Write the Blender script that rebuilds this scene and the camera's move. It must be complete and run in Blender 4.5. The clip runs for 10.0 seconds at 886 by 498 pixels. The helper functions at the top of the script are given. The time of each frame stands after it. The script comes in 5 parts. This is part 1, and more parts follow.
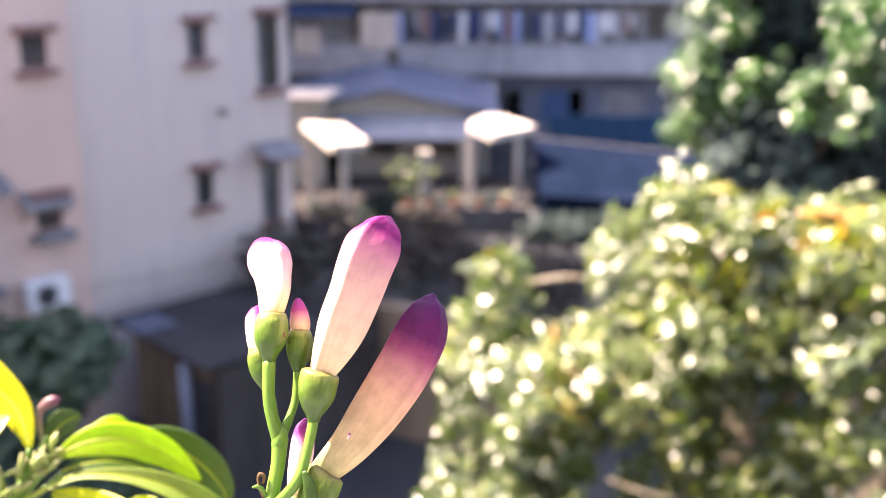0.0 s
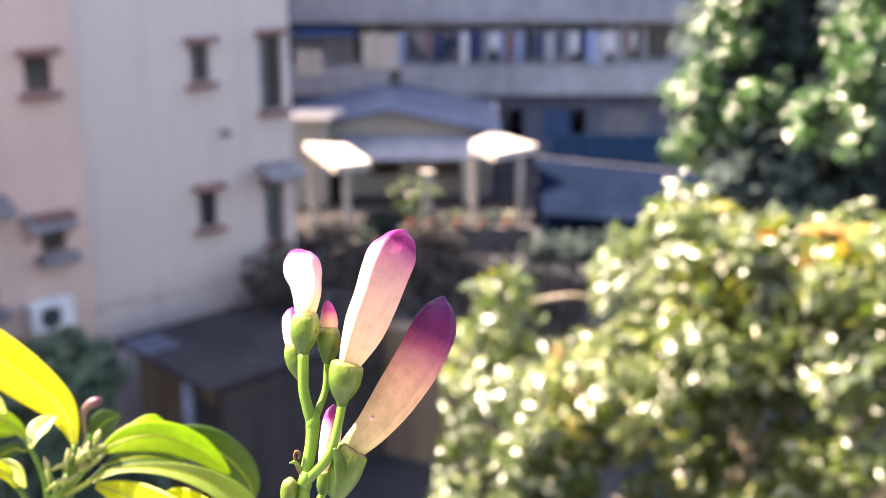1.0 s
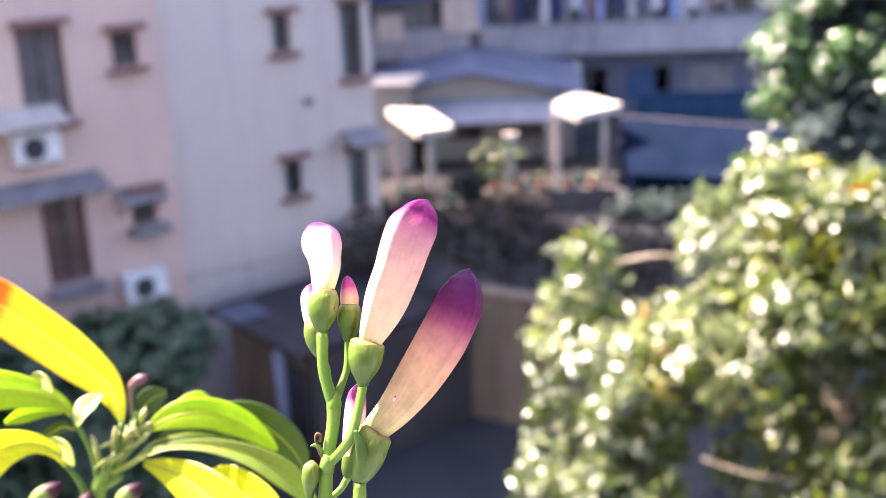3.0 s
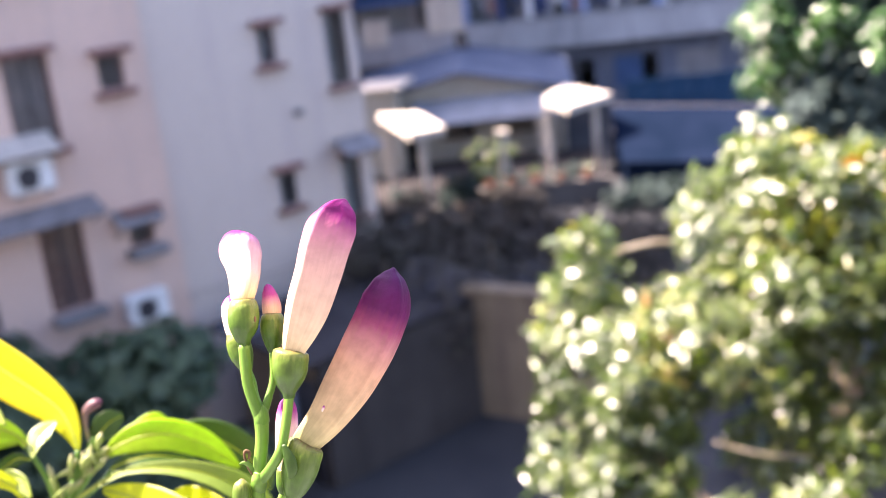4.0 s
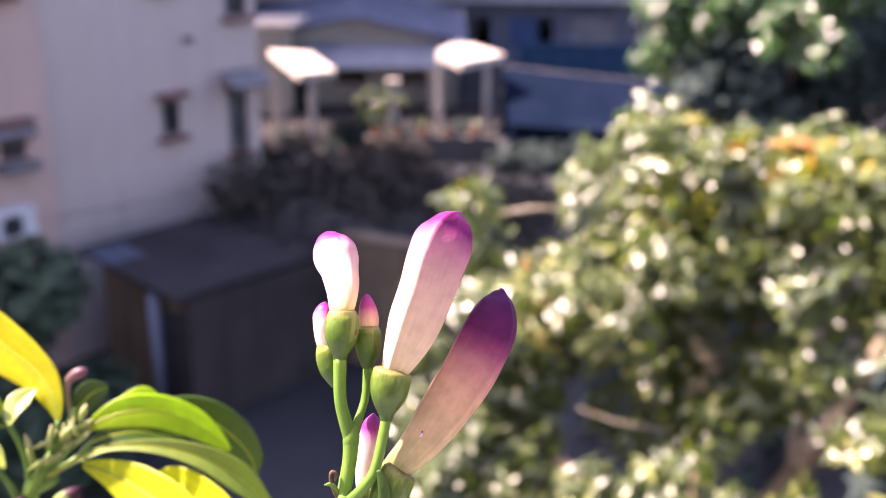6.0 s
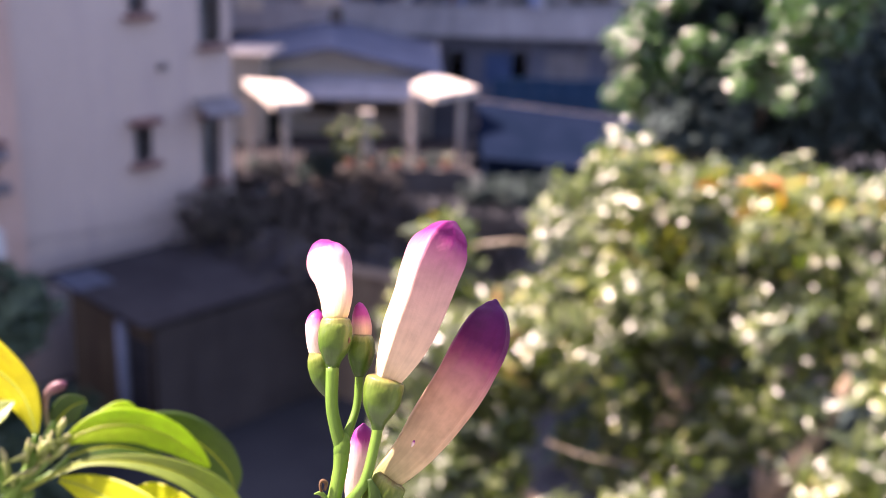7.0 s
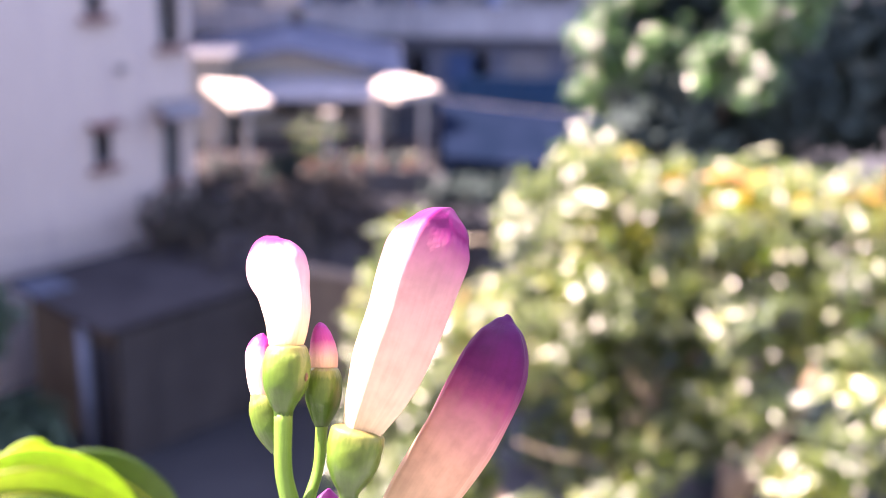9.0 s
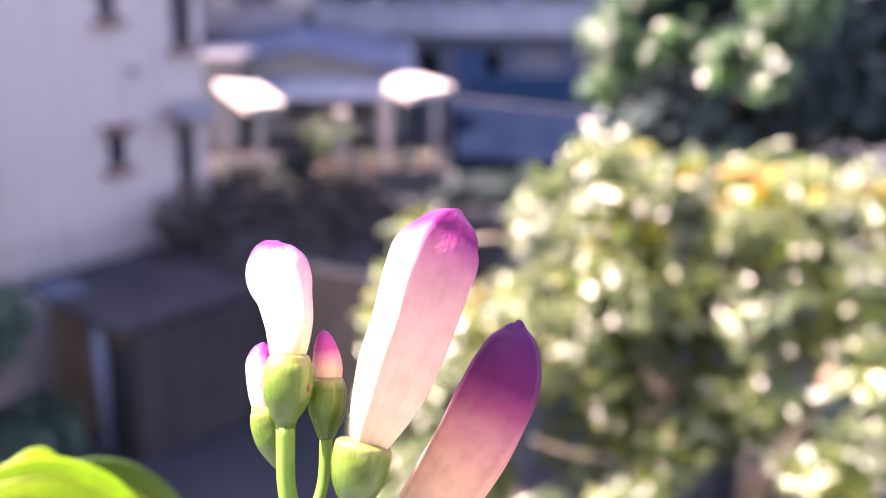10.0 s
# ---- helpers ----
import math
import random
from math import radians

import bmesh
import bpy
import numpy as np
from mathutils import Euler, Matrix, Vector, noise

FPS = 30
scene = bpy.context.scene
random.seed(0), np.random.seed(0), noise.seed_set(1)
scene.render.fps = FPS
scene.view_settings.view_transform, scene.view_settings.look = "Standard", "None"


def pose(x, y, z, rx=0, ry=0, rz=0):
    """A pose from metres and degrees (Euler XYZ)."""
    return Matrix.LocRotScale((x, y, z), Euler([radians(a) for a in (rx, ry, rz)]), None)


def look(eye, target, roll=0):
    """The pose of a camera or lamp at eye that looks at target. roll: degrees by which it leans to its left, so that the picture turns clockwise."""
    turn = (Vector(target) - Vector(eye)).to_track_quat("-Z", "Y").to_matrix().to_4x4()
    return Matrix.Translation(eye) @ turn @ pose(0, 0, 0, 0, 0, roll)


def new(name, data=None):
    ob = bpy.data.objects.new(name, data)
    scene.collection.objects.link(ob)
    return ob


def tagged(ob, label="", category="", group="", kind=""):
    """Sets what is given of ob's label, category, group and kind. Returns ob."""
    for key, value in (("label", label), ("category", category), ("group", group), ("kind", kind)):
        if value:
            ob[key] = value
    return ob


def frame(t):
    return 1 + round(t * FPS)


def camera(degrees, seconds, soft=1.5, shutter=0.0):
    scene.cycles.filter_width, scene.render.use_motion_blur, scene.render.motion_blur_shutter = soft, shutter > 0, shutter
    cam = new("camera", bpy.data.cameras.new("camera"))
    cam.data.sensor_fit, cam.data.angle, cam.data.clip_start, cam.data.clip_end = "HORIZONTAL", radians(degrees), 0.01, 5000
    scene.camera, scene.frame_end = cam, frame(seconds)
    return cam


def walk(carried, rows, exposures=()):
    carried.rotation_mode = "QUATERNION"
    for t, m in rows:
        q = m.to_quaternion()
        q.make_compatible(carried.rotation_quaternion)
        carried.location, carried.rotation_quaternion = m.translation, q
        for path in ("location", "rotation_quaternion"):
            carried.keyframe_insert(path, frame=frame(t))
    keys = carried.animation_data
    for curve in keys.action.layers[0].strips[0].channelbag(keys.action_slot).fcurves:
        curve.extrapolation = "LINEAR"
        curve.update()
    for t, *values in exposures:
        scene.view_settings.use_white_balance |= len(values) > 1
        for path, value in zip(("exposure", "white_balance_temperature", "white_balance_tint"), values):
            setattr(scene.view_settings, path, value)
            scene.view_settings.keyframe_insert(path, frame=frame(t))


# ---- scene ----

# ---------------------------------------------------------------- camera
H = 10.0
LENS = 42.0
cam = camera(LENS, 10.0, soft=0.85)
# seconds, eye (east, north, above H), yaw, pitch, roll about the line of sight
ROWS = [
    (0.0, 0.0009, 0.0314, -0.0068, -0.12, -16.10, 0.16),
    (0.5, 0.0008, 0.0265, -0.0056, -0.00, -15.64, -0.28),
    (1.0, -0.0002, 0.0033, -0.0007, 0.03, -15.12, -0.20),
    (1.5, 0.0003, -0.0089, 0.0026, 0.08, -15.06, -0.16),
    (2.0, 0.0025, -0.0092, 0.0038, 0.29, -15.53, -0.33),
    (2.5, 0.0050, 0.0016, 0.0061, 3.65, -16.80, -2.12),
    (2.7, 0.0058, 0.0080, 0.0022, 4.29, -16.86, -2.01),
    (3.8, 0.0224, 0.0210, -0.0061, 4.55, -16.72, -6.26),
    (4.0, 0.0218, 0.0228, -0.0066, 4.48, -16.77, -6.61),
    (4.2, 0.0212, 0.0255, -0.0028, 3.95, -16.90, -5.96),
    (4.5, 0.0115, 0.0311, 0.0058, 1.29, -18.00, -3.57),
    (5.0, 0.0000, 0.0391, 0.0041, -1.96, -19.98, -0.93),
    (5.2, -0.0056, 0.0389, 0.0033, -1.77, -19.84, -0.48),
    (6.3, -0.0145, 0.0360, 0.0020, -2.20, -19.35, 1.00),
    (6.5, -0.0135, 0.0360, 0.0020, -2.62, -18.87, 1.24),
    (7.0, -0.0178, 0.0355, -0.0013, -3.26, -17.96, 2.04),
    (7.5, -0.0193, 0.0353, -0.0041, -3.57, -17.45, 2.69),
    (8.0, -0.0179, 0.0357, -0.0057, -3.85, -17.08, 2.79),
    (8.5, -0.0190, 0.0540, -0.0102, -4.23, -17.29, 2.10),
    (9.0, -0.0182, 0.0812, -0.0164, -5.13, -17.92, 1.74),
    (9.5, -0.0170, 0.0889, -0.0181, -4.43, -18.30, 1.02),
    (10.0, -0.0171, 0.0865, -0.0176, -4.40, -18.01, 0.89),
]
EXPOSURES = [(0.0, 3.15, 6800, 26), (1.0, 3.06, 6950, 23), (2.0, 2.90, 7000, 23), (2.5, 3.15, 6500, 29), (4.0, 3.06, 6350, 25), (4.5, 3.39, 6400, 28), (5.2, 3.31, 6400, 34), (6.3, 2.35, 6500, 38), (6.5, 2.33, 6500, 38), (7.2, 2.66, 6500, 38), (7.5, 3.14, 6450, 37), (8.0, 3.29, 6450, 36), (10.0, 3.18, 6350, 40)]
walk(cam, [(t, pose(x, y, H + z, 90 + p, 0, w) @ pose(0, 0, 0, 0, 0, r)) for t, x, y, z, w, p, r in ROWS], EXPOSURES)

# ---------------------------------------------------------------- light
SUN_WAY = Vector((-0.60, 0.20, 0.77)).normalized()   # towards the sun
SUN, SKY = 4.2, 0.088
world = bpy.data.worlds.new("sky")
scene.world = world
world.use_nodes = True
wn = world.node_tree.nodes
sky = wn.new("ShaderNodeTexSky")
sky.sky_type, sky.sun_disc = 'NISHITA', False
sky.air_density, sky.dust_density = 1.0, 3.0
sky.sun_elevation = math.asin(SUN_WAY.z)
sky.sun_rotation = math.atan2(SUN_WAY.x, SUN_WAY.y)
world.node_tree.links.new(sky.outputs[0], wn["Background"].inputs[0])
wn["Background"].inputs[1].default_value = SKY
sun = new("sun", bpy.data.lights.new("sun", 'SUN'))
sun.data.energy, sun.data.angle, sun.data.color = SUN, radians(0.5), (1.0, 0.87, 0.70)
sun.matrix_world = look(SUN_WAY * 60, (0, 0, 0))


# ---------------------------------------------------------------- materials
def links(m, a, b):
    m.node_tree.links.new(a, b)


def node(m, kind, **values):
    n = m.node_tree.nodes.new(kind)
    for k, v in values.items():
        n.inputs[k].default_value = v
    return n


def rgb(c):
    return (c[0], c[1], c[2], 1.0)


def noise_at(m, scale, coord="Object", detail=5.0, stretch=(1, 1, 1)):
    tc, mp = node(m, "ShaderNodeTexCoord"), node(m, "ShaderNodeMapping", Scale=stretch)
    links(m, tc.outputs[coord], mp.inputs["Vector"])
    n = node(m, "ShaderNodeTexNoise", Scale=scale, Detail=detail, Roughness=0.6)
    links(m, mp.outputs[0], n.inputs["Vector"])
    return n


def ramp(m, source, stops):
    r = node(m, "ShaderNodeValToRGB")
    e = r.color_ramp.elements
    while len(e) < len(stops):
        e.new(0.5)
    for k, (at, c) in zip(e, stops):
        k.position, k.color = at, rgb(c)
    links(m, source, r.inputs[0])
    return r


def mixed(m, a, b, fac, mode="MIX"):
    x = m.node_tree.nodes.new("ShaderNodeMix")
    x.data_type, x.blend_type = "RGBA", mode
    for value, slot in ((fac, 0), (a, 6), (b, 7)):
        if isinstance(value, (int, float)):
            x.inputs[slot].default_value = value
        elif isinstance(value, tuple):
            x.inputs[slot].default_value = rgb(value)
        else:
            links(m, value, x.inputs[slot])
    return x.outputs[2]


def surface(name, dark, light, rough=0.7, coarse=0.6, fine=14.0, bump=0.3, metal=0.0, depth=0.01, stain=None, stretch=(1, 1, 1), spec=0.2):
    """A worn surface: two shades mixed at a coarse and a fine scale, with relief."""
    m = bpy.data.materials.new(name)
    m.use_nodes = True
    p = m.node_tree.nodes["Principled BSDF"]
    big, small = noise_at(m, coarse, stretch=stretch), noise_at(m, fine, detail=8.0)
    col = ramp(m, big.outputs[0], [(0.32, dark), (0.68, light)]).outputs[0]
    grain = ramp(m, small.outputs[0], [(0.3, (0.72, 0.72, 0.72)), (0.7, (1.0, 1.0, 1.0))]).outputs[0]
    col = mixed(m, col, grain, 0.8, "MULTIPLY")
    if stain:
        run = noise_at(m, 1.4, stretch=(1.6, 1.6, 0.16))
        mask = ramp(m, run.outputs[0], [(0.5, (0, 0, 0)), (0.72, (1, 1, 1))]).outputs[0]
        col = mixed(m, col, stain, mask)
    links(m, col, p.inputs["Base Color"])
    p.inputs["Roughness"].default_value, p.inputs["Metallic"].default_value = rough, metal
    p.inputs["Specular IOR Level"].default_value = spec
    b = node(m, "ShaderNodeBump", Strength=bump, Distance=depth)
    links(m, small.outputs[0], b.inputs["Height"])
    links(m, b.outputs[0], p.inputs["Normal"])
    return m


def tiled(name, dark, light, joint, size, stain):
    """Small ceramic wall tiles with sunk joints."""
    m = surface(name, dark, light, 0.55, 0.35, 9.0, 0.1, stain=stain)
    p = m.node_tree.nodes["Principled BSDF"]
    old = p.inputs["Base Color"].links[0].from_socket
    tc, mp = node(m, "ShaderNodeTexCoord"), node(m, "ShaderNodeMapping", Rotation=(radians(90), 0, 0))
    links(m, tc.outputs["Object"], mp.inputs["Vector"])
    br = node(m, "ShaderNodeTexBrick", Scale=1.0)
    br.offset = 0.0
    br.inputs["Mortar Size"].default_value = 0.012
    br.inputs["Brick Width"].default_value, br.inputs["Row Height"].default_value = size, size
    links(m, mp.outputs[0], br.inputs["Vector"])
    links(m, mixed(m, old, joint, br.outputs["Fac"]), p.inputs["Base Color"])
    return m


def leafy(name, stops, through_col, rough=0.35, gloss=0.5, thin=0.3, per="island", wax=0.0, patch=0.0, dull=0.0):
    """Leaf: glossy skin over a sheet that lets light through; each leaf its own shade."""
    m = bpy.data.materials.new(name)
    m.use_nodes = True
    p = m.node_tree.nodes["Principled BSDF"]
    out = m.node_tree.nodes["Material Output"]
    if per == "island":
        rnd = node(m, "ShaderNodeNewGeometry").outputs["Random Per Island"]
    else:
        rnd = noise_at(m, 60.0).outputs[0]
    if patch:       # whole sprays of older or younger leaves
        spray_of = node(m, "ShaderNodeMapRange", **{"From Min": 0.3, "From Max": 0.7, "To Min": 0.0, "To Max": patch})
        links(m, noise_at(m, 2.6, detail=2.0).outputs[0], spray_of.inputs["Value"])
        part_of = node(m, "ShaderNodeMath")
        part_of.operation = "MULTIPLY_ADD"
        links(m, rnd, part_of.inputs[0])
        part_of.inputs[1].default_value = 1.0 - patch
        links(m, spray_of.outputs[0], part_of.inputs[2])
        rnd = part_of.outputs[0]
    col = ramp(m, rnd, stops).outputs[0]
    n = noise_at(m, 30.0)
    col = mixed(m, col, ramp(m, n.outputs[0], [(0.3, (0.6, 0.62, 0.6)), (0.7, (1, 1, 1))]).outputs[0], 0.7, "MULTIPLY")
    links(m, col, p.inputs["Base Color"])
    p.inputs["Roughness"].default_value = dull or rough
    p.inputs["Specular IOR Level"].default_value = min(gloss, 1.0)
    p.inputs["Coat Weight"].default_value, p.inputs["Coat Roughness"].default_value, p.inputs["Coat IOR"].default_value = wax, rough, 1.6
    p.inputs["Coat Tint"].default_value = rgb((1.0, 0.98, 0.92))
    tr = node(m, "ShaderNodeBsdfTranslucent")
    links(m, mixed(m, col, through_col, 1.0, "MULTIPLY"), tr.inputs[0])
    mx = node(m, "ShaderNodeMixShader", Fac=thin)
    links(m, p.outputs[0], mx.inputs[1])
    links(m, tr.outputs[0], mx.inputs[2])
    links(m, mx.outputs[0], out.inputs[0])
    return m


def along(name, stops, glow, thin=0.35, rough=0.45, vein=0.12, bump=0.15, gloss=0.4, pebble=0.2, mottle=0.16):
    """Petal, calyx or leaf skin: shades along the length (uv y), streaks along it, light let through."""
    m = bpy.data.materials.new(name)
    m.use_nodes = True
    p, out = m.node_tree.nodes["Principled BSDF"], m.node_tree.nodes["Material Output"]
    tc = node(m, "ShaderNodeTexCoord")
    mp = node(m, "ShaderNodeMapping", Scale=(14, 1.3, 1))
    links(m, tc.outputs["UV"], mp.inputs["Vector"])
    streak = node(m, "ShaderNodeTexNoise", Scale=3.0, Detail=6.0)
    links(m, mp.outputs[0], streak.inputs["Vector"])
    blotch = node(m, "ShaderNodeTexNoise", Scale=420.0, Detail=4.0)
    links(m, tc.outputs["Object"], blotch.inputs["Vector"])
    sep = node(m, "ShaderNodeSeparateXYZ")
    links(m, tc.outputs["UV"], sep.inputs[0])
    jig = node(m, "ShaderNodeMath")
    jig.operation = "MULTIPLY_ADD"
    links(m, streak.outputs[0], jig.inputs[0])
    jig.inputs[1].default_value = vein
    links(m, sep.outputs[1], jig.inputs[2])
    shift = node(m, "ShaderNodeMath")
    shift.operation = "SUBTRACT"
    shift.inputs[1].default_value = vein * 0.5
    links(m, jig.outputs[0], shift.inputs[0])
    col = ramp(m, shift.outputs[0], stops).outputs[0]
    shade = ramp(m, streak.outputs[0], [(0.3, (0.84, 0.8, 0.82)), (0.65, (1, 1, 1))]).outputs[0]
    col = mixed(m, col, shade, 0.7, "MULTIPLY")
    spots = ramp(m, blotch.outputs[0], [(0.3, (1 - mottle, 1 - mottle, 1 - mottle)), (0.6, (1, 1, 1))]).outputs[0]
    col = mixed(m, col, spots, 0.7, "MULTIPLY")
    links(m, col, p.inputs["Base Color"])
    p.inputs["Roughness"].default_value, p.inputs["Specular IOR Level"].default_value = rough, gloss
    tr = node(m, "ShaderNodeBsdfTranslucent")
    links(m, mixed(m, col, glow, 1.0, "MULTIPLY"), tr.inputs[0])
    mx = node(m, "ShaderNodeMixShader", Fac=thin)
    links(m, p.outputs[0], mx.inputs[1])
    links(m, tr.outputs[0], mx.inputs[2])
    links(m, mx.outputs[0], out.inputs[0])
    b = node(m, "ShaderNodeBump", Strength=bump, Distance=0.0004)
    links(m, streak.outputs[0], b.inputs["Height"])
    grain = node(m, "ShaderNodeTexNoise", Scale=2600.0, Detail=3.0)
    links(m, tc.outputs["Object"], grain.inputs["Vector"])
    g = node(m, "ShaderNodeBump", Strength=pebble, Distance=0.0003)
    links(m, grain.outputs[0], g.inputs["Height"])
    links(m, b.outputs[0], g.inputs["Normal"])
    links(m, g.outputs[0], p.inputs["Normal"])
    links(m, b.outputs[0], tr.inputs["Normal"])
    return m


def glassy(name, tint):
    m = bpy.data.materials.new(name)
    m.use_nodes = True
    p = m.node_tree.nodes["Principled BSDF"]
    n = noise_at(m, 3.0)
    links(m, ramp(m, n.outputs[0], [(0.3, tint), (0.7, tuple(0.8 * c for c in tint))]).outputs[0], p.inputs["Base Color"])
    p.inputs["Roughness"].default_value, p.inputs["Transmission Weight"].default_value, p.inputs["IOR"].default_value = 0.06, 1.0, 1.45
    return m


ASPHALT = surface("asphalt", (0.032, 0.034, 0.039), (0.055, 0.057, 0.061), 0.9, 0.3, 22.0, 0.4, spec=0.1)
TILE_GREY = tiled("grey_wall_tile", (0.61, 0.515, 0.435), (0.70, 0.595, 0.505), (0.50, 0.43, 0.40), 0.10, (0.48, 0.40, 0.37))
TILE_PINK = tiled("pink_wall_tile", (0.66, 0.455, 0.36), (0.77, 0.54, 0.43), (0.55, 0.42, 0.36), 0.10, (0.52, 0.38, 0.32))
RED_TRIM = surface("red_brown_trim", (0.20, 0.105, 0.09), (0.30, 0.17, 0.145), 0.7, 3.0)
RED_BLIND = surface("red_brown_blind", (0.42, 0.22, 0.17), (0.56, 0.32, 0.25), 0.85, 2.0, stretch=(0.5, 0.5, 9))
DARK_METAL = surface("dark_metal", (0.05, 0.05, 0.06), (0.10, 0.10, 0.11), 0.5, 2.0, metal=0.4)
GREY_METAL = surface("grey_sheet_metal", (0.17, 0.16, 0.165), (0.25, 0.235, 0.24), 0.65, 1.0, stain=(0.13, 0.12, 0.12))
WHITE_PAINT = surface("off_white_paint", (0.46, 0.41, 0.35), (0.58, 0.52, 0.45), 0.8, 1.2, stain=(0.36, 0.31, 0.27))
WHITE_METAL = surface("white_enamelled_metal", (0.70, 0.70, 0.68), (0.82, 0.82, 0.80), 0.45, 2.0, stain=(0.55, 0.52, 0.48))
TAN_WALL = surface("tan_board", (0.17, 0.125, 0.082), (0.25, 0.19, 0.125), 0.85, 0.8, stain=(0.13, 0.095, 0.07))
PALE_EDGE = surface("pale_blue_edge", (0.07, 0.085, 0.12), (0.10, 0.12, 0.165), 0.5, 2.0)
BLUE_WALL = surface("blue_grey_plaster", (0.10, 0.11, 0.145), (0.16, 0.17, 0.21), 0.85, 0.7, stain=(0.08, 0.075, 0.085))
CREAM = surface("cream_plaster", (0.34, 0.31, 0.26), (0.44, 0.41, 0.34), 0.8, 0.7, stain=(0.3, 0.27, 0.22))
CONCRETE = surface("weathered_concrete", (0.27, 0.27, 0.29), (0.38, 0.38, 0.40), 0.85, 0.5, stain=(0.17, 0.17, 0.18))
DARK_CONCRETE = surface("grimy_shaded_concrete", (0.075, 0.068, 0.066), (0.12, 0.11, 0.105), 0.9, 0.6, spec=0.1)
# paving kept dark and without sheen, as a painted shade below the porches
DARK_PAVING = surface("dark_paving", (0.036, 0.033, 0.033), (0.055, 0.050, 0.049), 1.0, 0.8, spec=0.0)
# dark base colour with slightly darker stain streaks
SHED_ROOF = surface("dark_roof_sheet", (0.042, 0.039, 0.042), (0.068, 0.063, 0.066), 0.95, 1.0, stain=(0.034, 0.031, 0.033), spec=0.05)
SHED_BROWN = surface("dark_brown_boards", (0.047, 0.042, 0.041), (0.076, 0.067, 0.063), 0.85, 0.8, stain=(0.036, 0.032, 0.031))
BLUE_SHEET = surface("blue_sheet", (0.038, 0.07, 0.15), (0.055, 0.10, 0.21), 0.5, 1.2)
DEEP_BLUE = surface("deep_blue_sheet", (0.006, 0.030, 0.070), (0.010, 0.045, 0.10), 0.6, 1.2)
BLUE_ROOF = surface("blue_grey_roof", (0.075, 0.095, 0.145), (0.12, 0.145, 0.205), 0.9, 0.8, spec=0.1)
LEAN_SHEET = surface("dull_lean_to_sheet", (0.17, 0.185, 0.22), (0.25, 0.27, 0.31), 0.95, 1.0, spec=0.05)
NAVY_ROOF = surface("shade_dark_navy", (0.005, 0.010, 0.022), (0.009, 0.015, 0.032), 1.0, 0.8, spec=0.0)
CURTAIN = surface("pale_curtain", (0.45, 0.45, 0.48), (0.66, 0.66, 0.68), 0.9, 4.0, stretch=(5, 5, 0.3))
CURTAIN_BROWN = surface("dull_brown_blind", (0.36, 0.28, 0.26), (0.52, 0.43, 0.40), 0.9, 4.0, stretch=(5, 5, 0.3))
CURTAIN_BLUE = surface("blue_curtain", (0.14, 0.19, 0.34), (0.22, 0.27, 0.42), 0.9, 4.0, stretch=(5, 5, 0.3))
GLASS = glassy("window_glass", (0.82, 0.88, 0.90))
BARK = surface("bark", (0.16, 0.12, 0.08), (0.30, 0.24, 0.17), 0.9, 6.0, 40.0, 0.8, stretch=(1, 1, 0.2))
DARK_BARK = surface("dark_bark", (0.03, 0.025, 0.018), (0.06, 0.05, 0.035), 0.9, 6.0, 40.0, 0.8)
PALE_BARK = surface("pale_bark", (0.34, 0.28, 0.20), (0.52, 0.45, 0.34), 0.8, 6.0, 40.0, 0.6)
BUSH_LEAF = leafy("bush_leaf", [(0.0, (0.018, 0.028, 0.010)), (0.4, (0.056, 0.092, 0.017)), (0.7, (0.132, 0.178, 0.028)), (0.86, (0.26, 0.28, 0.045)), (0.95, (0.34, 0.25, 0.08)), (1.0, (0.38, 0.15, 0.04))], (1.7, 2.0, 0.5), 0.27, 0.8, 0.28, wax=0.75, patch=0.5, dull=0.5)
NEW_LEAF = leafy("new_bush_leaf", [(0.0, (0.16, 0.20, 0.04)), (0.7, (0.32, 0.30, 0.05)), (0.86, (0.40, 0.22, 0.05)), (1.0, (0.50, 0.16, 0.04))], (1.6, 1.8, 0.7), 0.4, 0.8, 0.3)
# dark, nearly glossless leaf: the shade of inner and rear foliage is in this colour
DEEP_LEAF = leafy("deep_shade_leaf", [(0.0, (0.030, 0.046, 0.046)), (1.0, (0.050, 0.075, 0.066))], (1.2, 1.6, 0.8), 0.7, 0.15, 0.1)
PINK_LEAF = leafy("pink_bract", [(0.0, (0.40, 0.24, 0.22)), (1.0, (0.58, 0.36, 0.30))], (1.3, 1.0, 0.9), 0.5, 0.6, 0.35)
TREE_LEAF = leafy("tree_leaf", [(0.0, (0.012, 0.045, 0.008)), (0.5, (0.03, 0.10, 0.014)), (0.85, (0.07, 0.18, 0.025)), (1.0, (0.15, 0.25, 0.07))], (1.5, 2.0, 0.6), 0.18, 0.45, 0.14, wax=0.9, patch=0.3, dull=0.4)
# dull brown holds the yard's shade; the plants themselves are not withered
SHADE_BROWN_LEAF = leafy("shade_brown_leaf", [(0.0, (0.058, 0.050, 0.047)), (0.6, (0.080, 0.068, 0.060)), (1.0, (0.095, 0.092, 0.068))], (1.1, 1.1, 0.9), 0.8, 0.1, 0.1)
HEDGE_LEAF = leafy("hedge_leaf", [(0.0, (0.034, 0.062, 0.044)), (1.0, (0.068, 0.112, 0.066))], (1.5, 2.2, 0.8), 0.6, 0.25, 0.15)
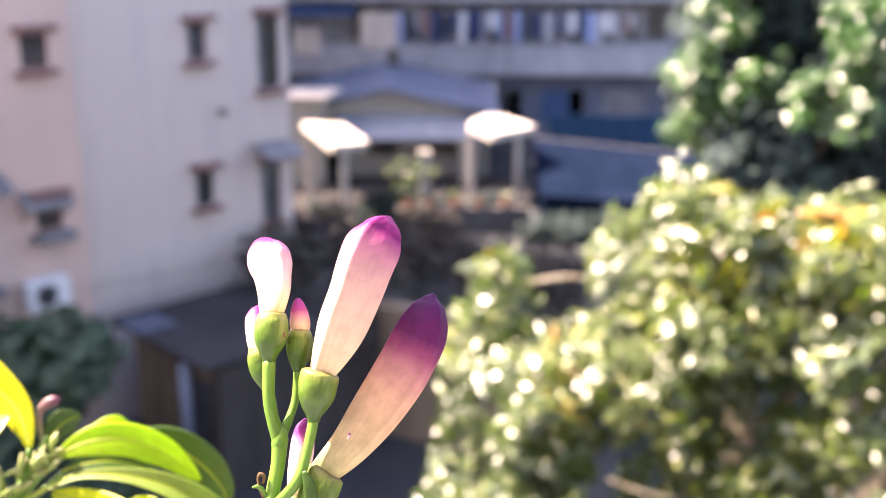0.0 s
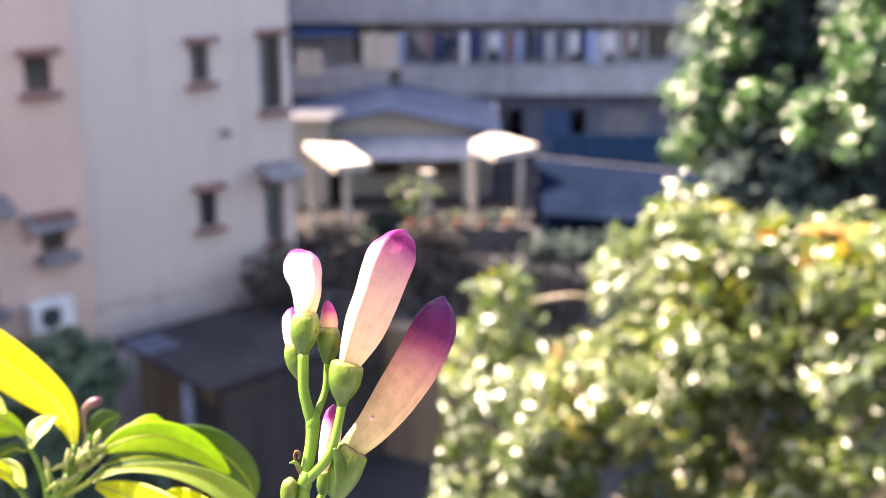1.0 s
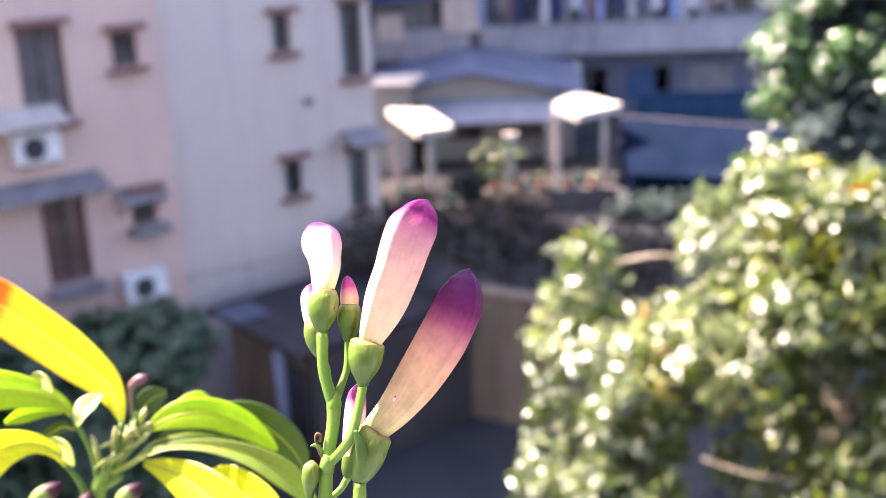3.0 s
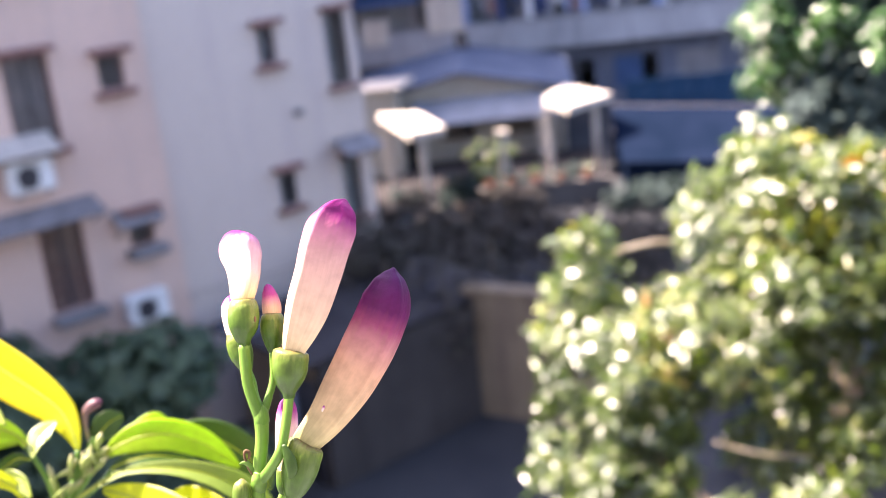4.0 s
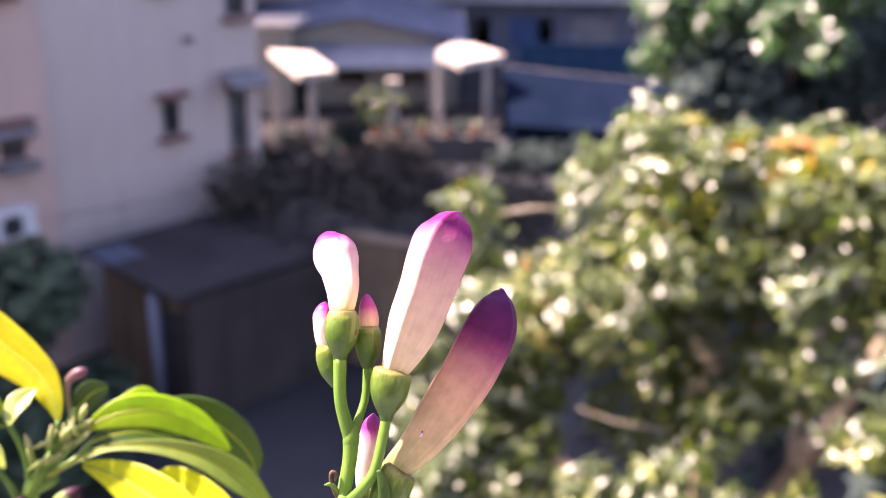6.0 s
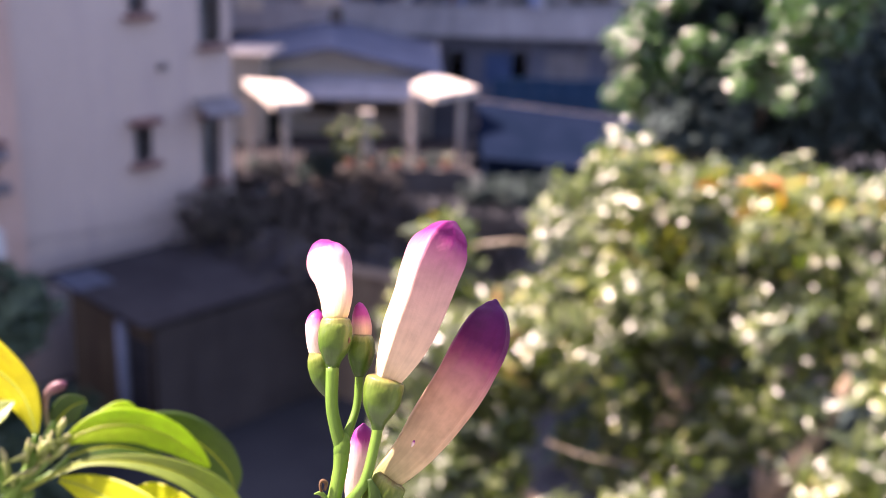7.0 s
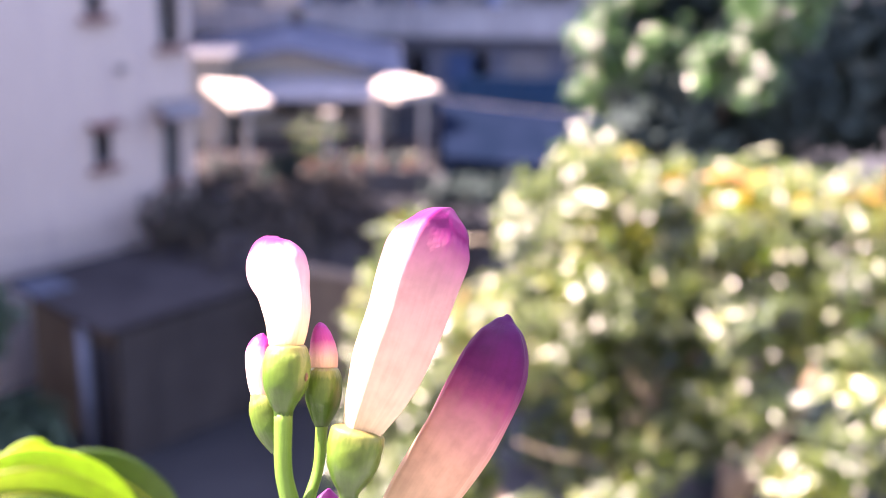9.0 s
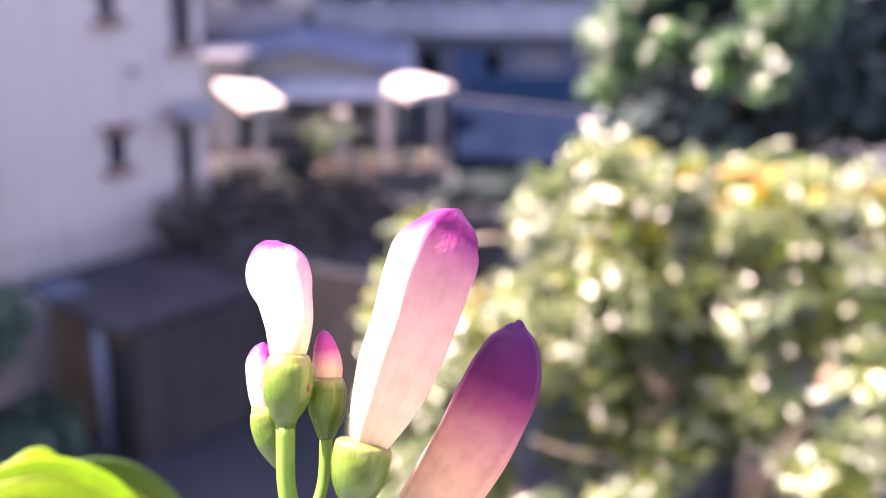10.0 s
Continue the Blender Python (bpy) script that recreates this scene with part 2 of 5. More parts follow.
PETAL = along("bud_petal", [(0.0, (0.74, 0.63, 0.34)), (0.14, (0.76, 0.62, 0.40)), (0.42, (0.72, 0.51, 0.385)), (0.62, (0.66, 0.40, 0.37)), (0.75, (0.54, 0.22, 0.31)), (0.84, (0.36, 0.07, 0.21)), (0.88, (0.22, 0.018, 0.135)), (1.0, (0.15, 0.010, 0.105))], (1.08, 0.96, 0.88), 0.14, pebble=0.16, vein=0.06, bump=0.10, mottle=0.24, gloss=0.2)
PETAL_PALE = along("pale_bud_petal", [(0.0, (0.84, 0.74, 0.42)), (0.22, (0.86, 0.73, 0.60)), (0.60, (0.82, 0.62, 0.62)), (0.73, (0.62, 0.24, 0.46)), (0.82, (0.36, 0.035, 0.27)), (1.0, (0.20, 0.012, 0.18))], (1.1, 0.95, 0.92), 0.2, pebble=0.08)
PETAL_CAP = along("white_hooded_petal", [(0.0, (0.66, 0.58, 0.24)), (0.12, (0.72, 0.63, 0.38)), (0.30, (0.73, 0.59, 0.47)), (0.60, (0.71, 0.50, 0.48)), (0.76, (0.60, 0.28, 0.40)), (0.84, (0.36, 0.06, 0.23)), (0.90, (0.20, 0.015, 0.13)), (1.0, (0.15, 0.010, 0.11))], (1.1, 0.97, 0.92), 0.12, pebble=0.08, vein=0.10, gloss=0.25)
PETAL_PEACH = along("peach_bud_petal", [(0.0, (0.78, 0.60, 0.34)), (0.30, (0.78, 0.53, 0.37)), (0.50, (0.68, 0.30, 0.36)), (0.66, (0.44, 0.06, 0.27)), (1.0, (0.30, 0.02, 0.22))], (1.1, 0.95, 0.9), 0.2, pebble=0.08)
PETAL_WARM = along("warm_bud_petal", [(0.0, (0.42, 0.43, 0.14)), (0.08, (0.56, 0.51, 0.25)), (0.2, (0.70, 0.56, 0.31)), (0.47, (0.69, 0.44, 0.285)), (0.60, (0.57, 0.28, 0.26)), (0.70, (0.34, 0.075, 0.17)), (0.78, (0.14, 0.015, 0.105)), (1.0, (0.075, 0.007, 0.085))], (1.08, 1.0, 0.9), 0.26, pebble=0.16, vein=0.07, bump=0.14, mottle=0.3, gloss=0.22)
CALYX = along("calyx_green", [(0.0, (0.046, 0.118, 0.008)), (0.4, (0.062, 0.142, 0.012)), (0.8, (0.12, 0.20, 0.024)), (0.95, (0.27, 0.31, 0.07)), (1.0, (0.22, 0.17, 0.06))], (1.3, 1.4, 0.35), 0.18, 0.34, 0.2, pebble=0.14, mottle=0.4, gloss=0.45)
STEM = along("green_stem", [(0.0, (0.085, 0.19, 0.02)), (0.5, (0.13, 0.27, 0.035)), (1.0, (0.155, 0.30, 0.04))], (1.2, 1.3, 0.5), 0.2, 0.4, 0.2)
LEAF = along("vine_leaf", [(0.0, (0.28, 0.40, 0.02)), (0.5, (0.35, 0.50, 0.012)), (1.0, (0.38, 0.53, 0.012))], (1.7, 1.8, 0.2), 0.6, 0.35, 0.2, 0.2)
LEAF_UNDER = along("dull_leaf_underside", [(0.0, (0.26, 0.33, 0.07)), (0.5, (0.20, 0.28, 0.05)), (1.0, (0.26, 0.38, 0.03))], (1.5, 1.7, 0.3), 0.38, 0.45, 0.2, 0.2)
LEAF_YELLOW = along("yellow_vine_leaf", [(0.0, (0.44, 0.50, 0.03)), (0.5, (0.56, 0.60, 0.02)), (1.0, (0.58, 0.60, 0.02))], (1.7, 1.7, 0.2), 0.65, 0.35, 0.2, 0.2)
RIB = along("pale_leaf_rib", [(0.0, (0.38, 0.47, 0.05)), (1.0, (0.46, 0.57, 0.02))], (1.3, 1.3, 0.5), 0.3, 0.4, 0.2)
PURPLE_TIP = along("purple_tipped_bud", [(0.0, (0.12, 0.22, 0.04)), (0.6, (0.16, 0.24, 0.06)), (0.72, (0.05, 0.02, 0.03)), (1.0, (0.025, 0.007, 0.022))], (1.2, 1.1, 0.7), 0.2, 0.5, 0.25, gloss=0.2)
YOUNG = along("young_bud_green", [(0.0, (0.18, 0.26, 0.05)), (0.6, (0.28, 0.36, 0.10)), (1.0, (0.42, 0.42, 0.22))], (1.3, 1.3, 0.5), 0.3, 0.42, 0.2)
DUSKY = along("dusky_pink_bud", [(0.0, (0.26, 0.30, 0.12)), (0.5, (0.24, 0.17, 0.14)), (1.0, (0.12, 0.04, 0.07))], (1.2, 1.0, 0.9), 0.25, 0.4, 0.2)
LEAF_GLOSS = along("glossy_vine_leaf", [(0.0, (0.22, 0.30, 0.05)), (1.0, (0.30, 0.40, 0.06))], (1.5, 1.6, 0.3), 0.25, 0.42, 0.2, 0.2, gloss=1.0)
# darker copy of the leaf skin, also for leaves whose shade is painted in
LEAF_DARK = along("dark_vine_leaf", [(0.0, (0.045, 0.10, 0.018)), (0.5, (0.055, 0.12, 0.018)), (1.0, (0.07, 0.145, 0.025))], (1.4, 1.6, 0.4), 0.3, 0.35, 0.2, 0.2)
LEAF_ORANGE = along("orange_tipped_leaf", [(0.0, (0.40, 0.48, 0.02)), (0.40, (0.60, 0.60, 0.02)), (0.66, (0.62, 0.54, 0.02)), (0.69, (0.66, 0.22, 0.01)), (1.0, (0.58, 0.16, 0.01))], (1.8, 1.6, 0.25), 0.65, 0.35, 0.08, 0.2)
WITHERED = surface("withered_brown", (0.10, 0.06, 0.03), (0.24, 0.15, 0.08), 0.8, 300.0, 900.0, 0.3, depth=0.0003)


# ---------------------------------------------------------------- mesh helpers
def mesh_of(name, bm, material, smooth=False):
    me = bpy.data.meshes.new(name)
    bmesh.ops.recalc_face_normals(bm, faces=bm.faces)
    bm.to_mesh(me)
    bm.free()
    if smooth:
        me.shade_smooth()
    me.materials.append(material)
    return me


def part(name, bm, material, parent, label="", smooth=False, m=None):
    """Links a bmesh as one mesh object under a thing or a part (places are the thing's own)."""
    ob = new(name, mesh_of(name, bm, material, smooth))
    ob.parent = parent
    if m is not None:
        ob.matrix_basis = m
    return tagged(ob, label)


def thing(name, label, category, m, group="", kind=""):
    ob = new(name)
    ob.matrix_basis = m
    return tagged(ob, label, category, group, kind)


def solid(name, bm, material, label, category, m=Matrix(), group="", kind="", smooth=False):
    ob = new(name, mesh_of(name, bm, material, smooth))
    ob.matrix_basis = m
    return tagged(ob, label, category, group, kind)


def box(bm, x0, y0, z0, x1, y1, z1, bevel=0.0):
    vs = [bm.verts.new((x, y, z)) for x in (x0, x1) for y in (y0, y1) for z in (z0, z1)]
    fs = [bm.faces.new([vs[i] for i in f]) for f in ((0, 1, 3, 2), (4, 6, 7, 5), (0, 4, 5, 1), (2, 3, 7, 6), (0, 2, 6, 4), (1, 5, 7, 3))]
    if bevel:
        bmesh.ops.bevel(bm, geom=list({e for f in fs for e in f.edges}), offset=bevel, segments=1, affect='EDGES')
    return bm


def boxed(*dims, bevel=0.0):
    return box(bmesh.new(), *dims, bevel=bevel)


def sheet(bm, pts, thick):
    """A flat plate over the corner points, thick downwards."""
    top = [bm.verts.new(p) for p in pts]
    low = [bm.verts.new((p[0], p[1], p[2] - thick)) for p in pts]
    n = len(pts)
    bm.faces.new(top), bm.faces.new(low[::-1])
    for i in range(n):
        bm.faces.new((top[i], low[i], low[(i + 1) % n], top[(i + 1) % n]))
    return bm


def wall_bm(length, z0, z1, thick, holes):
    """A wall from x = 0 to length, front at y = 0, going back to thick, with holes (x0, z0, x1, z1) through it."""
    bm = bmesh.new()
    xs = sorted({0.0, length, *(h[0] for h in holes), *(h[2] for h in holes)})
    zs = sorted({z0, z1, *(h[1] for h in holes), *(h[3] for h in holes)})

    def full(i, j):
        if not (0 <= i < len(xs) - 1 and 0 <= j < len(zs) - 1):
            return False
        cx, cz = (xs[i] + xs[i + 1]) / 2, (zs[j] + zs[j + 1]) / 2
        return not any(h[0] < cx < h[2] and h[1] < cz < h[3] for h in holes)

    for i in range(len(xs) - 1):
        for j in range(len(zs) - 1):
            if not full(i, j):
                continue
            a, b, c, d = xs[i], xs[i + 1], zs[j], zs[j + 1]
            quads = [((a, 0, c), (b, 0, c), (b, 0, d), (a, 0, d)), ((a, thick, c), (a, thick, d), (b, thick, d), (b, thick, c))]
            if not full(i - 1, j):
                quads.append(((a, 0, c), (a, 0, d), (a, thick, d), (a, thick, c)))
            if not full(i + 1, j):
                quads.append(((b, 0, c), (b, thick, c), (b, thick, d), (b, 0, d)))
            if not full(i, j - 1):
                quads.append(((a, 0, c), (a, thick, c), (b, thick, c), (b, 0, c)))
            if not full(i, j + 1):
                quads.append(((a, 0, d), (b, 0, d), (b, thick, d), (a, thick, d)))
            for q in quads:
                bm.faces.new([bm.verts.new(p) for p in q])
    bmesh.ops.remove_doubles(bm, verts=bm.verts, dist=1e-5)
    return bm


def spline(pts, n):
    """Catmull-Rom through rows of numbers, n steps a span."""
    p = np.array(pts, float)
    p = np.vstack([2 * p[0] - p[1], p, 2 * p[-1] - p[-2]])
    out = []
    for i in range(1, len(p) - 2):
        for k in range(n):
            u = k / n
            out.append(0.5 * (2 * p[i] + (p[i + 1] - p[i - 1]) * u + (2 * p[i - 1] - 5 * p[i] + 4 * p[i + 1] - p[i + 2]) * u * u
                              + (3 * p[i] - p[i - 1] - 3 * p[i + 1] + p[i + 2]) * u ** 3))
    out.append(p[-2])
    return np.array(out)


def loft(pts, unit, sides=18, steps=6, flat=1.0, ridge=0.0, lobes=5, twist=0.0, bm=None, cap=True, corner=None, sharp=0.0, lump=0.0, folds=(), seams=()):
    """A tapering tube: rows of x, y, z, radius in units. uv: x round, y along. flat: depth over width."""
    bm = bm or bmesh.new()
    uv = bm.loops.layers.uv.verify()
    c = spline(pts, steps)
    c[:, 3] = np.maximum(c[:, 3], 0.02 if unit < 0.1 else 0.002)
    rings, n = [], len(c)
    seg = np.r_[0, np.cumsum(np.linalg.norm(np.diff(c[:, :3], axis=0), axis=1))]
    seg /= seg[-1]
    for i in range(n):
        d = c[min(i + 1, n - 1), :3] - c[max(i - 1, 0), :3]
        d /= np.linalg.norm(d) + 1e-12
        if i and np.dot(d, before) < 0:      # a lip that turns back keeps its rings
            d = -d
        before = d
        side = np.cross(d, (0, 0, 1.0))
        if np.linalg.norm(side) < 0.05:
            side = np.cross(d, (0, 1.0, 0))
        side /= np.linalg.norm(side)
        out = np.cross(side, d)
        ring = []
        for k in range(sides):
            a = 2 * math.pi * k / sides + twist * seg[i]
            r = c[i, 3] * (1 + ridge * math.cos(lobes * a))
            if lump:        # uneven, grown skin
                v = seg[i]
                r *= 1 + lump * (math.sin(2 * a + 7.3 * v) + 0.7 * math.sin(3 * a - 13.1 * v + 1.7) + 0.6 * math.sin(5 * a + 21.0 * v * v + 0.4))
            if corner is not None:      # four rounded facets, one edge at the angle corner
                off = (a - radians(corner)) % (math.pi / 2) - math.pi / 4
                r *= 1 - sharp + sharp * 0.7071 / math.cos(off) * 1.13
            for mid, half, low, dip, step in folds:      # a petal lobe that lies over the others, proud by step
                u = ((a - twist * seg[i] - radians(mid) + math.pi) % (2 * math.pi) - math.pi) / radians(half)
                if abs(u) < 1:
                    r *= 1 + step * min(1.0, max(0.0, (seg[i] - low - dip * u * u) / 0.02)) * min(1.0, (1 - abs(u)) / 0.08)
            for at, drift, deep in seams:                # a sunk line along the tube
                u = (a - twist * seg[i] - radians(at + drift * seg[i]) + math.pi) % (2 * math.pi) - math.pi
                r *= 1 - deep * math.exp(-(u / 0.07) ** 2) * math.sin(math.pi * min(1.0, seg[i] * 1.15))
            ring.append(bm.verts.new(Vector((c[i, :3] + r * (math.cos(a) * side + flat * math.sin(a) * out)) * unit)))
        rings.append(ring)
    for i in range(n - 1):
        for k in range(sides):
            f = bm.faces.new((rings[i][k], rings[i][(k + 1) % sides], rings[i + 1][(k + 1) % sides], rings[i + 1][k]))
            for lp, (u, v) in zip(f.loops, ((k, i), (k + 1, i), (k + 1, i + 1), (k, i + 1))):
                lp[uv].uv = (u / sides, seg[v])
    if cap:
        for ring, v in ((rings[0][::-1], 0.0), (rings[-1], 1.0)):
            f = bm.faces.new(ring)
            for lp in f.loops:
                lp[uv].uv = (0.5, v)
    return bm


def blade(pts, unit, fold=20.0, lean=0.0, thick=2.0, steps=7, across=6, wave=0.0):
    """A leaf blade: rows of x, y, z, half width along the midrib. lean: degrees by which the blade turns about its midrib;
    fold: degrees by which each half rises from it."""
    bm = bmesh.new()
    uv = bm.loops.layers.uv.verify()
    c = spline(pts, steps)
    n = len(c)
    grid = {}
    for i in range(n):
        d = c[min(i + 1, n - 1), :3] - c[max(i - 1, 0), :3]
        d /= np.linalg.norm(d) + 1e-12
        side = np.cross(d, (0, 0, 1.0))
        side /= np.linalg.norm(side) + 1e-12
        up = np.cross(side, d)
        for j in range(-across, across + 1):
            s = j / across
            a = radians(lean) + math.copysign(radians(fold), s)
            w = max(c[i, 3], 0.4) * abs(s)
            sd = math.copysign(1, s)
            off = side * sd * w * math.cos(a * sd) + up * (w * math.sin(abs(radians(fold))) + sd * w * math.sin(radians(lean)))
            off += up * wave * c[i, 3] * s * s * math.sin(7.0 * i / n + 2 * s)
            rib = -up * 1.5 * math.exp(-(s * 7) ** 2)
            for layer in (0, 1):
                grid[i, j, layer] = bm.verts.new(Vector((c[i, :3] + off + rib - up * thick * layer) * unit))
    for i in range(n - 1):
        for j in range(-across, across):
            for layer in (0, 1):
                q = [(i, j), (i + 1, j), (i + 1, j + 1), (i, j + 1)]
                f = bm.faces.new([grid[a, b, layer] for a, b in (q if layer == 0 else q[::-1])])
                for lp, (a, b) in zip(f.loops, q if layer == 0 else q[::-1]):
                    lp[uv].uv = (0.5 + b / across / 2, a / (n - 1))
    for i in range(n - 1):
        for j in (-across, across):
            bm.faces.new((grid[i, j, 0], grid[i, j, 1], grid[i + 1, j, 1], grid[i + 1, j, 0]))
    return bm


def foliage(name, clumps, count, size, material, parent, seed, droop=0.2, fill=0.25, lift=0.3, whorl=7, jitter=0.3, toward=(0, 0, 1)):
    """A crown of single leaves: clumps are (centre, radii); leaves sit in the outer part of each and lean along toward.
    """
    rng = np.random.default_rng(seed)
    tips = count // whorl
    count = tips * whorl
    vol = np.array([r[0] * r[1] + r[1] * r[2] + r[0] * r[2] for _, r in clumps], float)
    pick = rng.choice(len(clumps), tips, p=vol / vol.sum())
    centre = np.array([c for c, _ in clumps], float)[pick]
    radii = np.array([r for _, r in clumps], float)[pick]
    d = rng.normal(size=(tips, 3))
    d /= np.linalg.norm(d, axis=1)[:, None]
    depth = np.where(rng.random(tips) < fill, rng.random(tips) * 0.75 + 0.1, 0.8 + 0.28 * rng.random(tips))
    tip = centre + d * radii * depth[:, None]
    axis = d + (0, 0, 0.5) + rng.normal(size=(tips, 3)) * 0.35
    axis /= np.linalg.norm(axis, axis=1)[:, None]
    axis, place = np.repeat(axis, whorl, 0), np.repeat(tip, whorl, 0)
    place = place - axis * (rng.random(count) * size[0] * 0.7)[:, None]
    spread = np.cross(axis, rng.normal(size=(count, 3)))
    spread /= np.linalg.norm(spread, axis=1)[:, None] + 1e-9
    way = spread + axis * (0.1 + 0.7 * rng.random(count))[:, None]
    way[:, 2] -= droop
    way /= np.linalg.norm(way, axis=1)[:, None]
    up = axis + rng.normal(size=(count, 3)) * jitter
    up += lift * np.array(toward)
    side = np.cross(way, up)
    side /= np.linalg.norm(side, axis=1)[:, None] + 1e-9
    up = np.cross(side, way)
    ln = (size[0] * (0.65 + 0.7 * rng.random(count)))[:, None]
    wd = ln * size[1] * (0.85 + 0.3 * rng.random(count))[:, None]
    v = np.empty((count, 7, 3))
    v[:, 0] = place
    bow = ln * (0.16 + 0.14 * rng.random(count))[:, None]      # each blade arches along its length and sags at its sides
    v[:, 1] = place + way * ln * 0.35 + side * wd - up * wd * 0.35
    v[:, 2] = place + way * ln * 0.40 + up * ln * 0.03
    v[:, 3] = place + way * ln * 0.35 - side * wd - up * wd * 0.35
    v[:, 4] = place + way * ln * 0.75 + side * wd * 0.62 - up * (wd * 0.25 + bow * 0.45)
    v[:, 5] = place + way * ln * 0.75 - side * wd * 0.62 - up * (wd * 0.25 + bow * 0.45)
    v[:, 6] = place + way * ln - up * bow * 1.2
    base = np.arange(count)[:, None] * 7
    faces = []
    for f in ((0, 1, 2), (0, 2, 3), (2, 1, 4), (2, 5, 3)):
        faces += (base + np.array(f)).tolist()
    faces += (base + np.array((2, 4, 6))).tolist() + (base + np.array((2, 6, 5))).tolist()
    me = bpy.data.meshes.new(name)
    me.from_pydata(v.reshape(-1, 3).tolist(), [], faces)
    me.shade_smooth()
    me.materials.append(material)
    ob = new(name, me)
    ob.parent = parent
    return tagged(ob, kind="stuff")


# ---------------------------------------------------------------- ground
bm = bmesh.new()
for r in range(25):
    for c in range(25):
        x, y = -300 + 24 * c, -260 + 24 * r
        bm.faces.new([bm.verts.new(p) for p in ((x, y, 0), (x + 24, y, 0), (x + 24, y + 24, 0), (x, y + 24, 0))])
bmesh.ops.remove_doubles(bm, verts=bm.verts, dist=1e-3)
solid("ground", bm, ASPHALT, "dark worn asphalt yard between the houses", "ground", kind="structure")

# ---------------------------------------------------------------- own house: plain wall and ledge that close the place
solid("wall_south", wall_bm(16.0, 0.0, 15.0, 0.25, []), CONCRETE, "plain grey plastered wall behind the plant ledge", "wall", pose(-8, -1.25, 0), kind="structure")
LEDGE_Z = 9.30
solid("ledge", boxed(-1.6, -1.0, LEDGE_Z - 0.14, 1.6, 0.34, LEDGE_Z, bevel=0.008), CONCRETE, "grey concrete window ledge that carries the vine", "ledge", kind="structure")

# ---------------------------------------------------------------- apartment house beside the yard
CORNER = (-3.3, 25.0)
FACE = pose(CORNER[0], CORNER[1], 0, 0, 0, 45)      # x runs along the front towards the corner, y goes into the house
FRONT = 14.0                                          # length of the front
flat = thing("apartment_house", "six-storey apartment house clad in grey and pink tiles", "building", FACE @ pose(-FRONT, 0, 0))


def fx(s):
    return FRONT - s


SPLIT = 5.02
# openings: distance from the corner, sill, far side, head, sort
OPEN = []
for floor in range(6):
    up = 3.0 * (floor - 2)
    OPEN += [(2.04, 7.25 + up, 2.48, 7.96 + up, "small"), (0.22, 6.52 + up, 0.80, 8.02 + up, "tall"),
             (5.5, 7.4 + up, 6.02, 7.98 + up, "small"), (6.9, 6.6 + up, 7.75, 8.22 + up, "wide"), (8.7, 6.6 + up, 10.3, 8.2 + up, "wide"), (11.6, 6.9 + up, 12.6, 8.1 + up, "wide")]
OPEN = [o for o in OPEN if o[1] > 0.2]
DOORISH = [(0.30, 3.60, 0.82, 4.90, "tall")]
OPEN = [o for o in OPEN if not (o[4] == "tall" and 2 < o[1] < 5)] + DOORISH
OPEN = [(o[0], o[1] - 0.05, o[2], o[3], o[4]) for o in OPEN]
grey_holes = [(SPLIT - o[2], o[1], SPLIT - o[0], o[3]) for o in OPEN if o[0] < SPLIT]
pink_holes = [(fx(o[2]), o[1], fx(o[0]), o[3]) for o in OPEN if o[0] > SPLIT]
part("wall", wall_bm(SPLIT, 0, 18.2, 0.25, grey_holes), TILE_GREY, flat, "grey tiled front wall", m=pose(FRONT - SPLIT, 0, 0))
part("wall", wall_bm(FRONT - SPLIT - 0.003, 0, 18.2, 0.25, pink_holes), TILE_PINK, flat, "pink tiled front wall", m=pose(0, -0.12, 0))
part("wall", wall_bm(16.0, 0, 18.2, 0.25, [(1.2, 7.0, 2.0, 8.1), (1.2, 4.0, 2.0, 5.1), (5.0, 7.0, 6.4, 8.1), (5.0, 4.0, 6.4, 5.1)]), TILE_GREY, flat, "grey tiled end wall", m=pose(FRONT, 0.26, 0, 0, 0, 90))
part("wall", wall_bm(16.0, 0, 18.2, 0.25, []), TILE_PINK, flat, "pink tiled end wall", m=pose(0.25, 0.26, 0, 0, 0, 90))
part("wall", wall_bm(FRONT, 0, 18.2, 0.25, []), TILE_GREY, flat, "grey tiled back wall", m=pose(0, 16.3, 0))
part("roof", boxed(-0.15, -0.2, 18.21, FRONT + 0.15, 16.7, 18.5, bevel=0.03), CONCRETE, flat, "flat concrete roof slab")
for level in range(1, 6):
    part("floor_slab", boxed(0.28, 0.27, 3 * level - 0.1, FRONT - 0.28, 16.2, 3 * level), CONCRETE, flat)
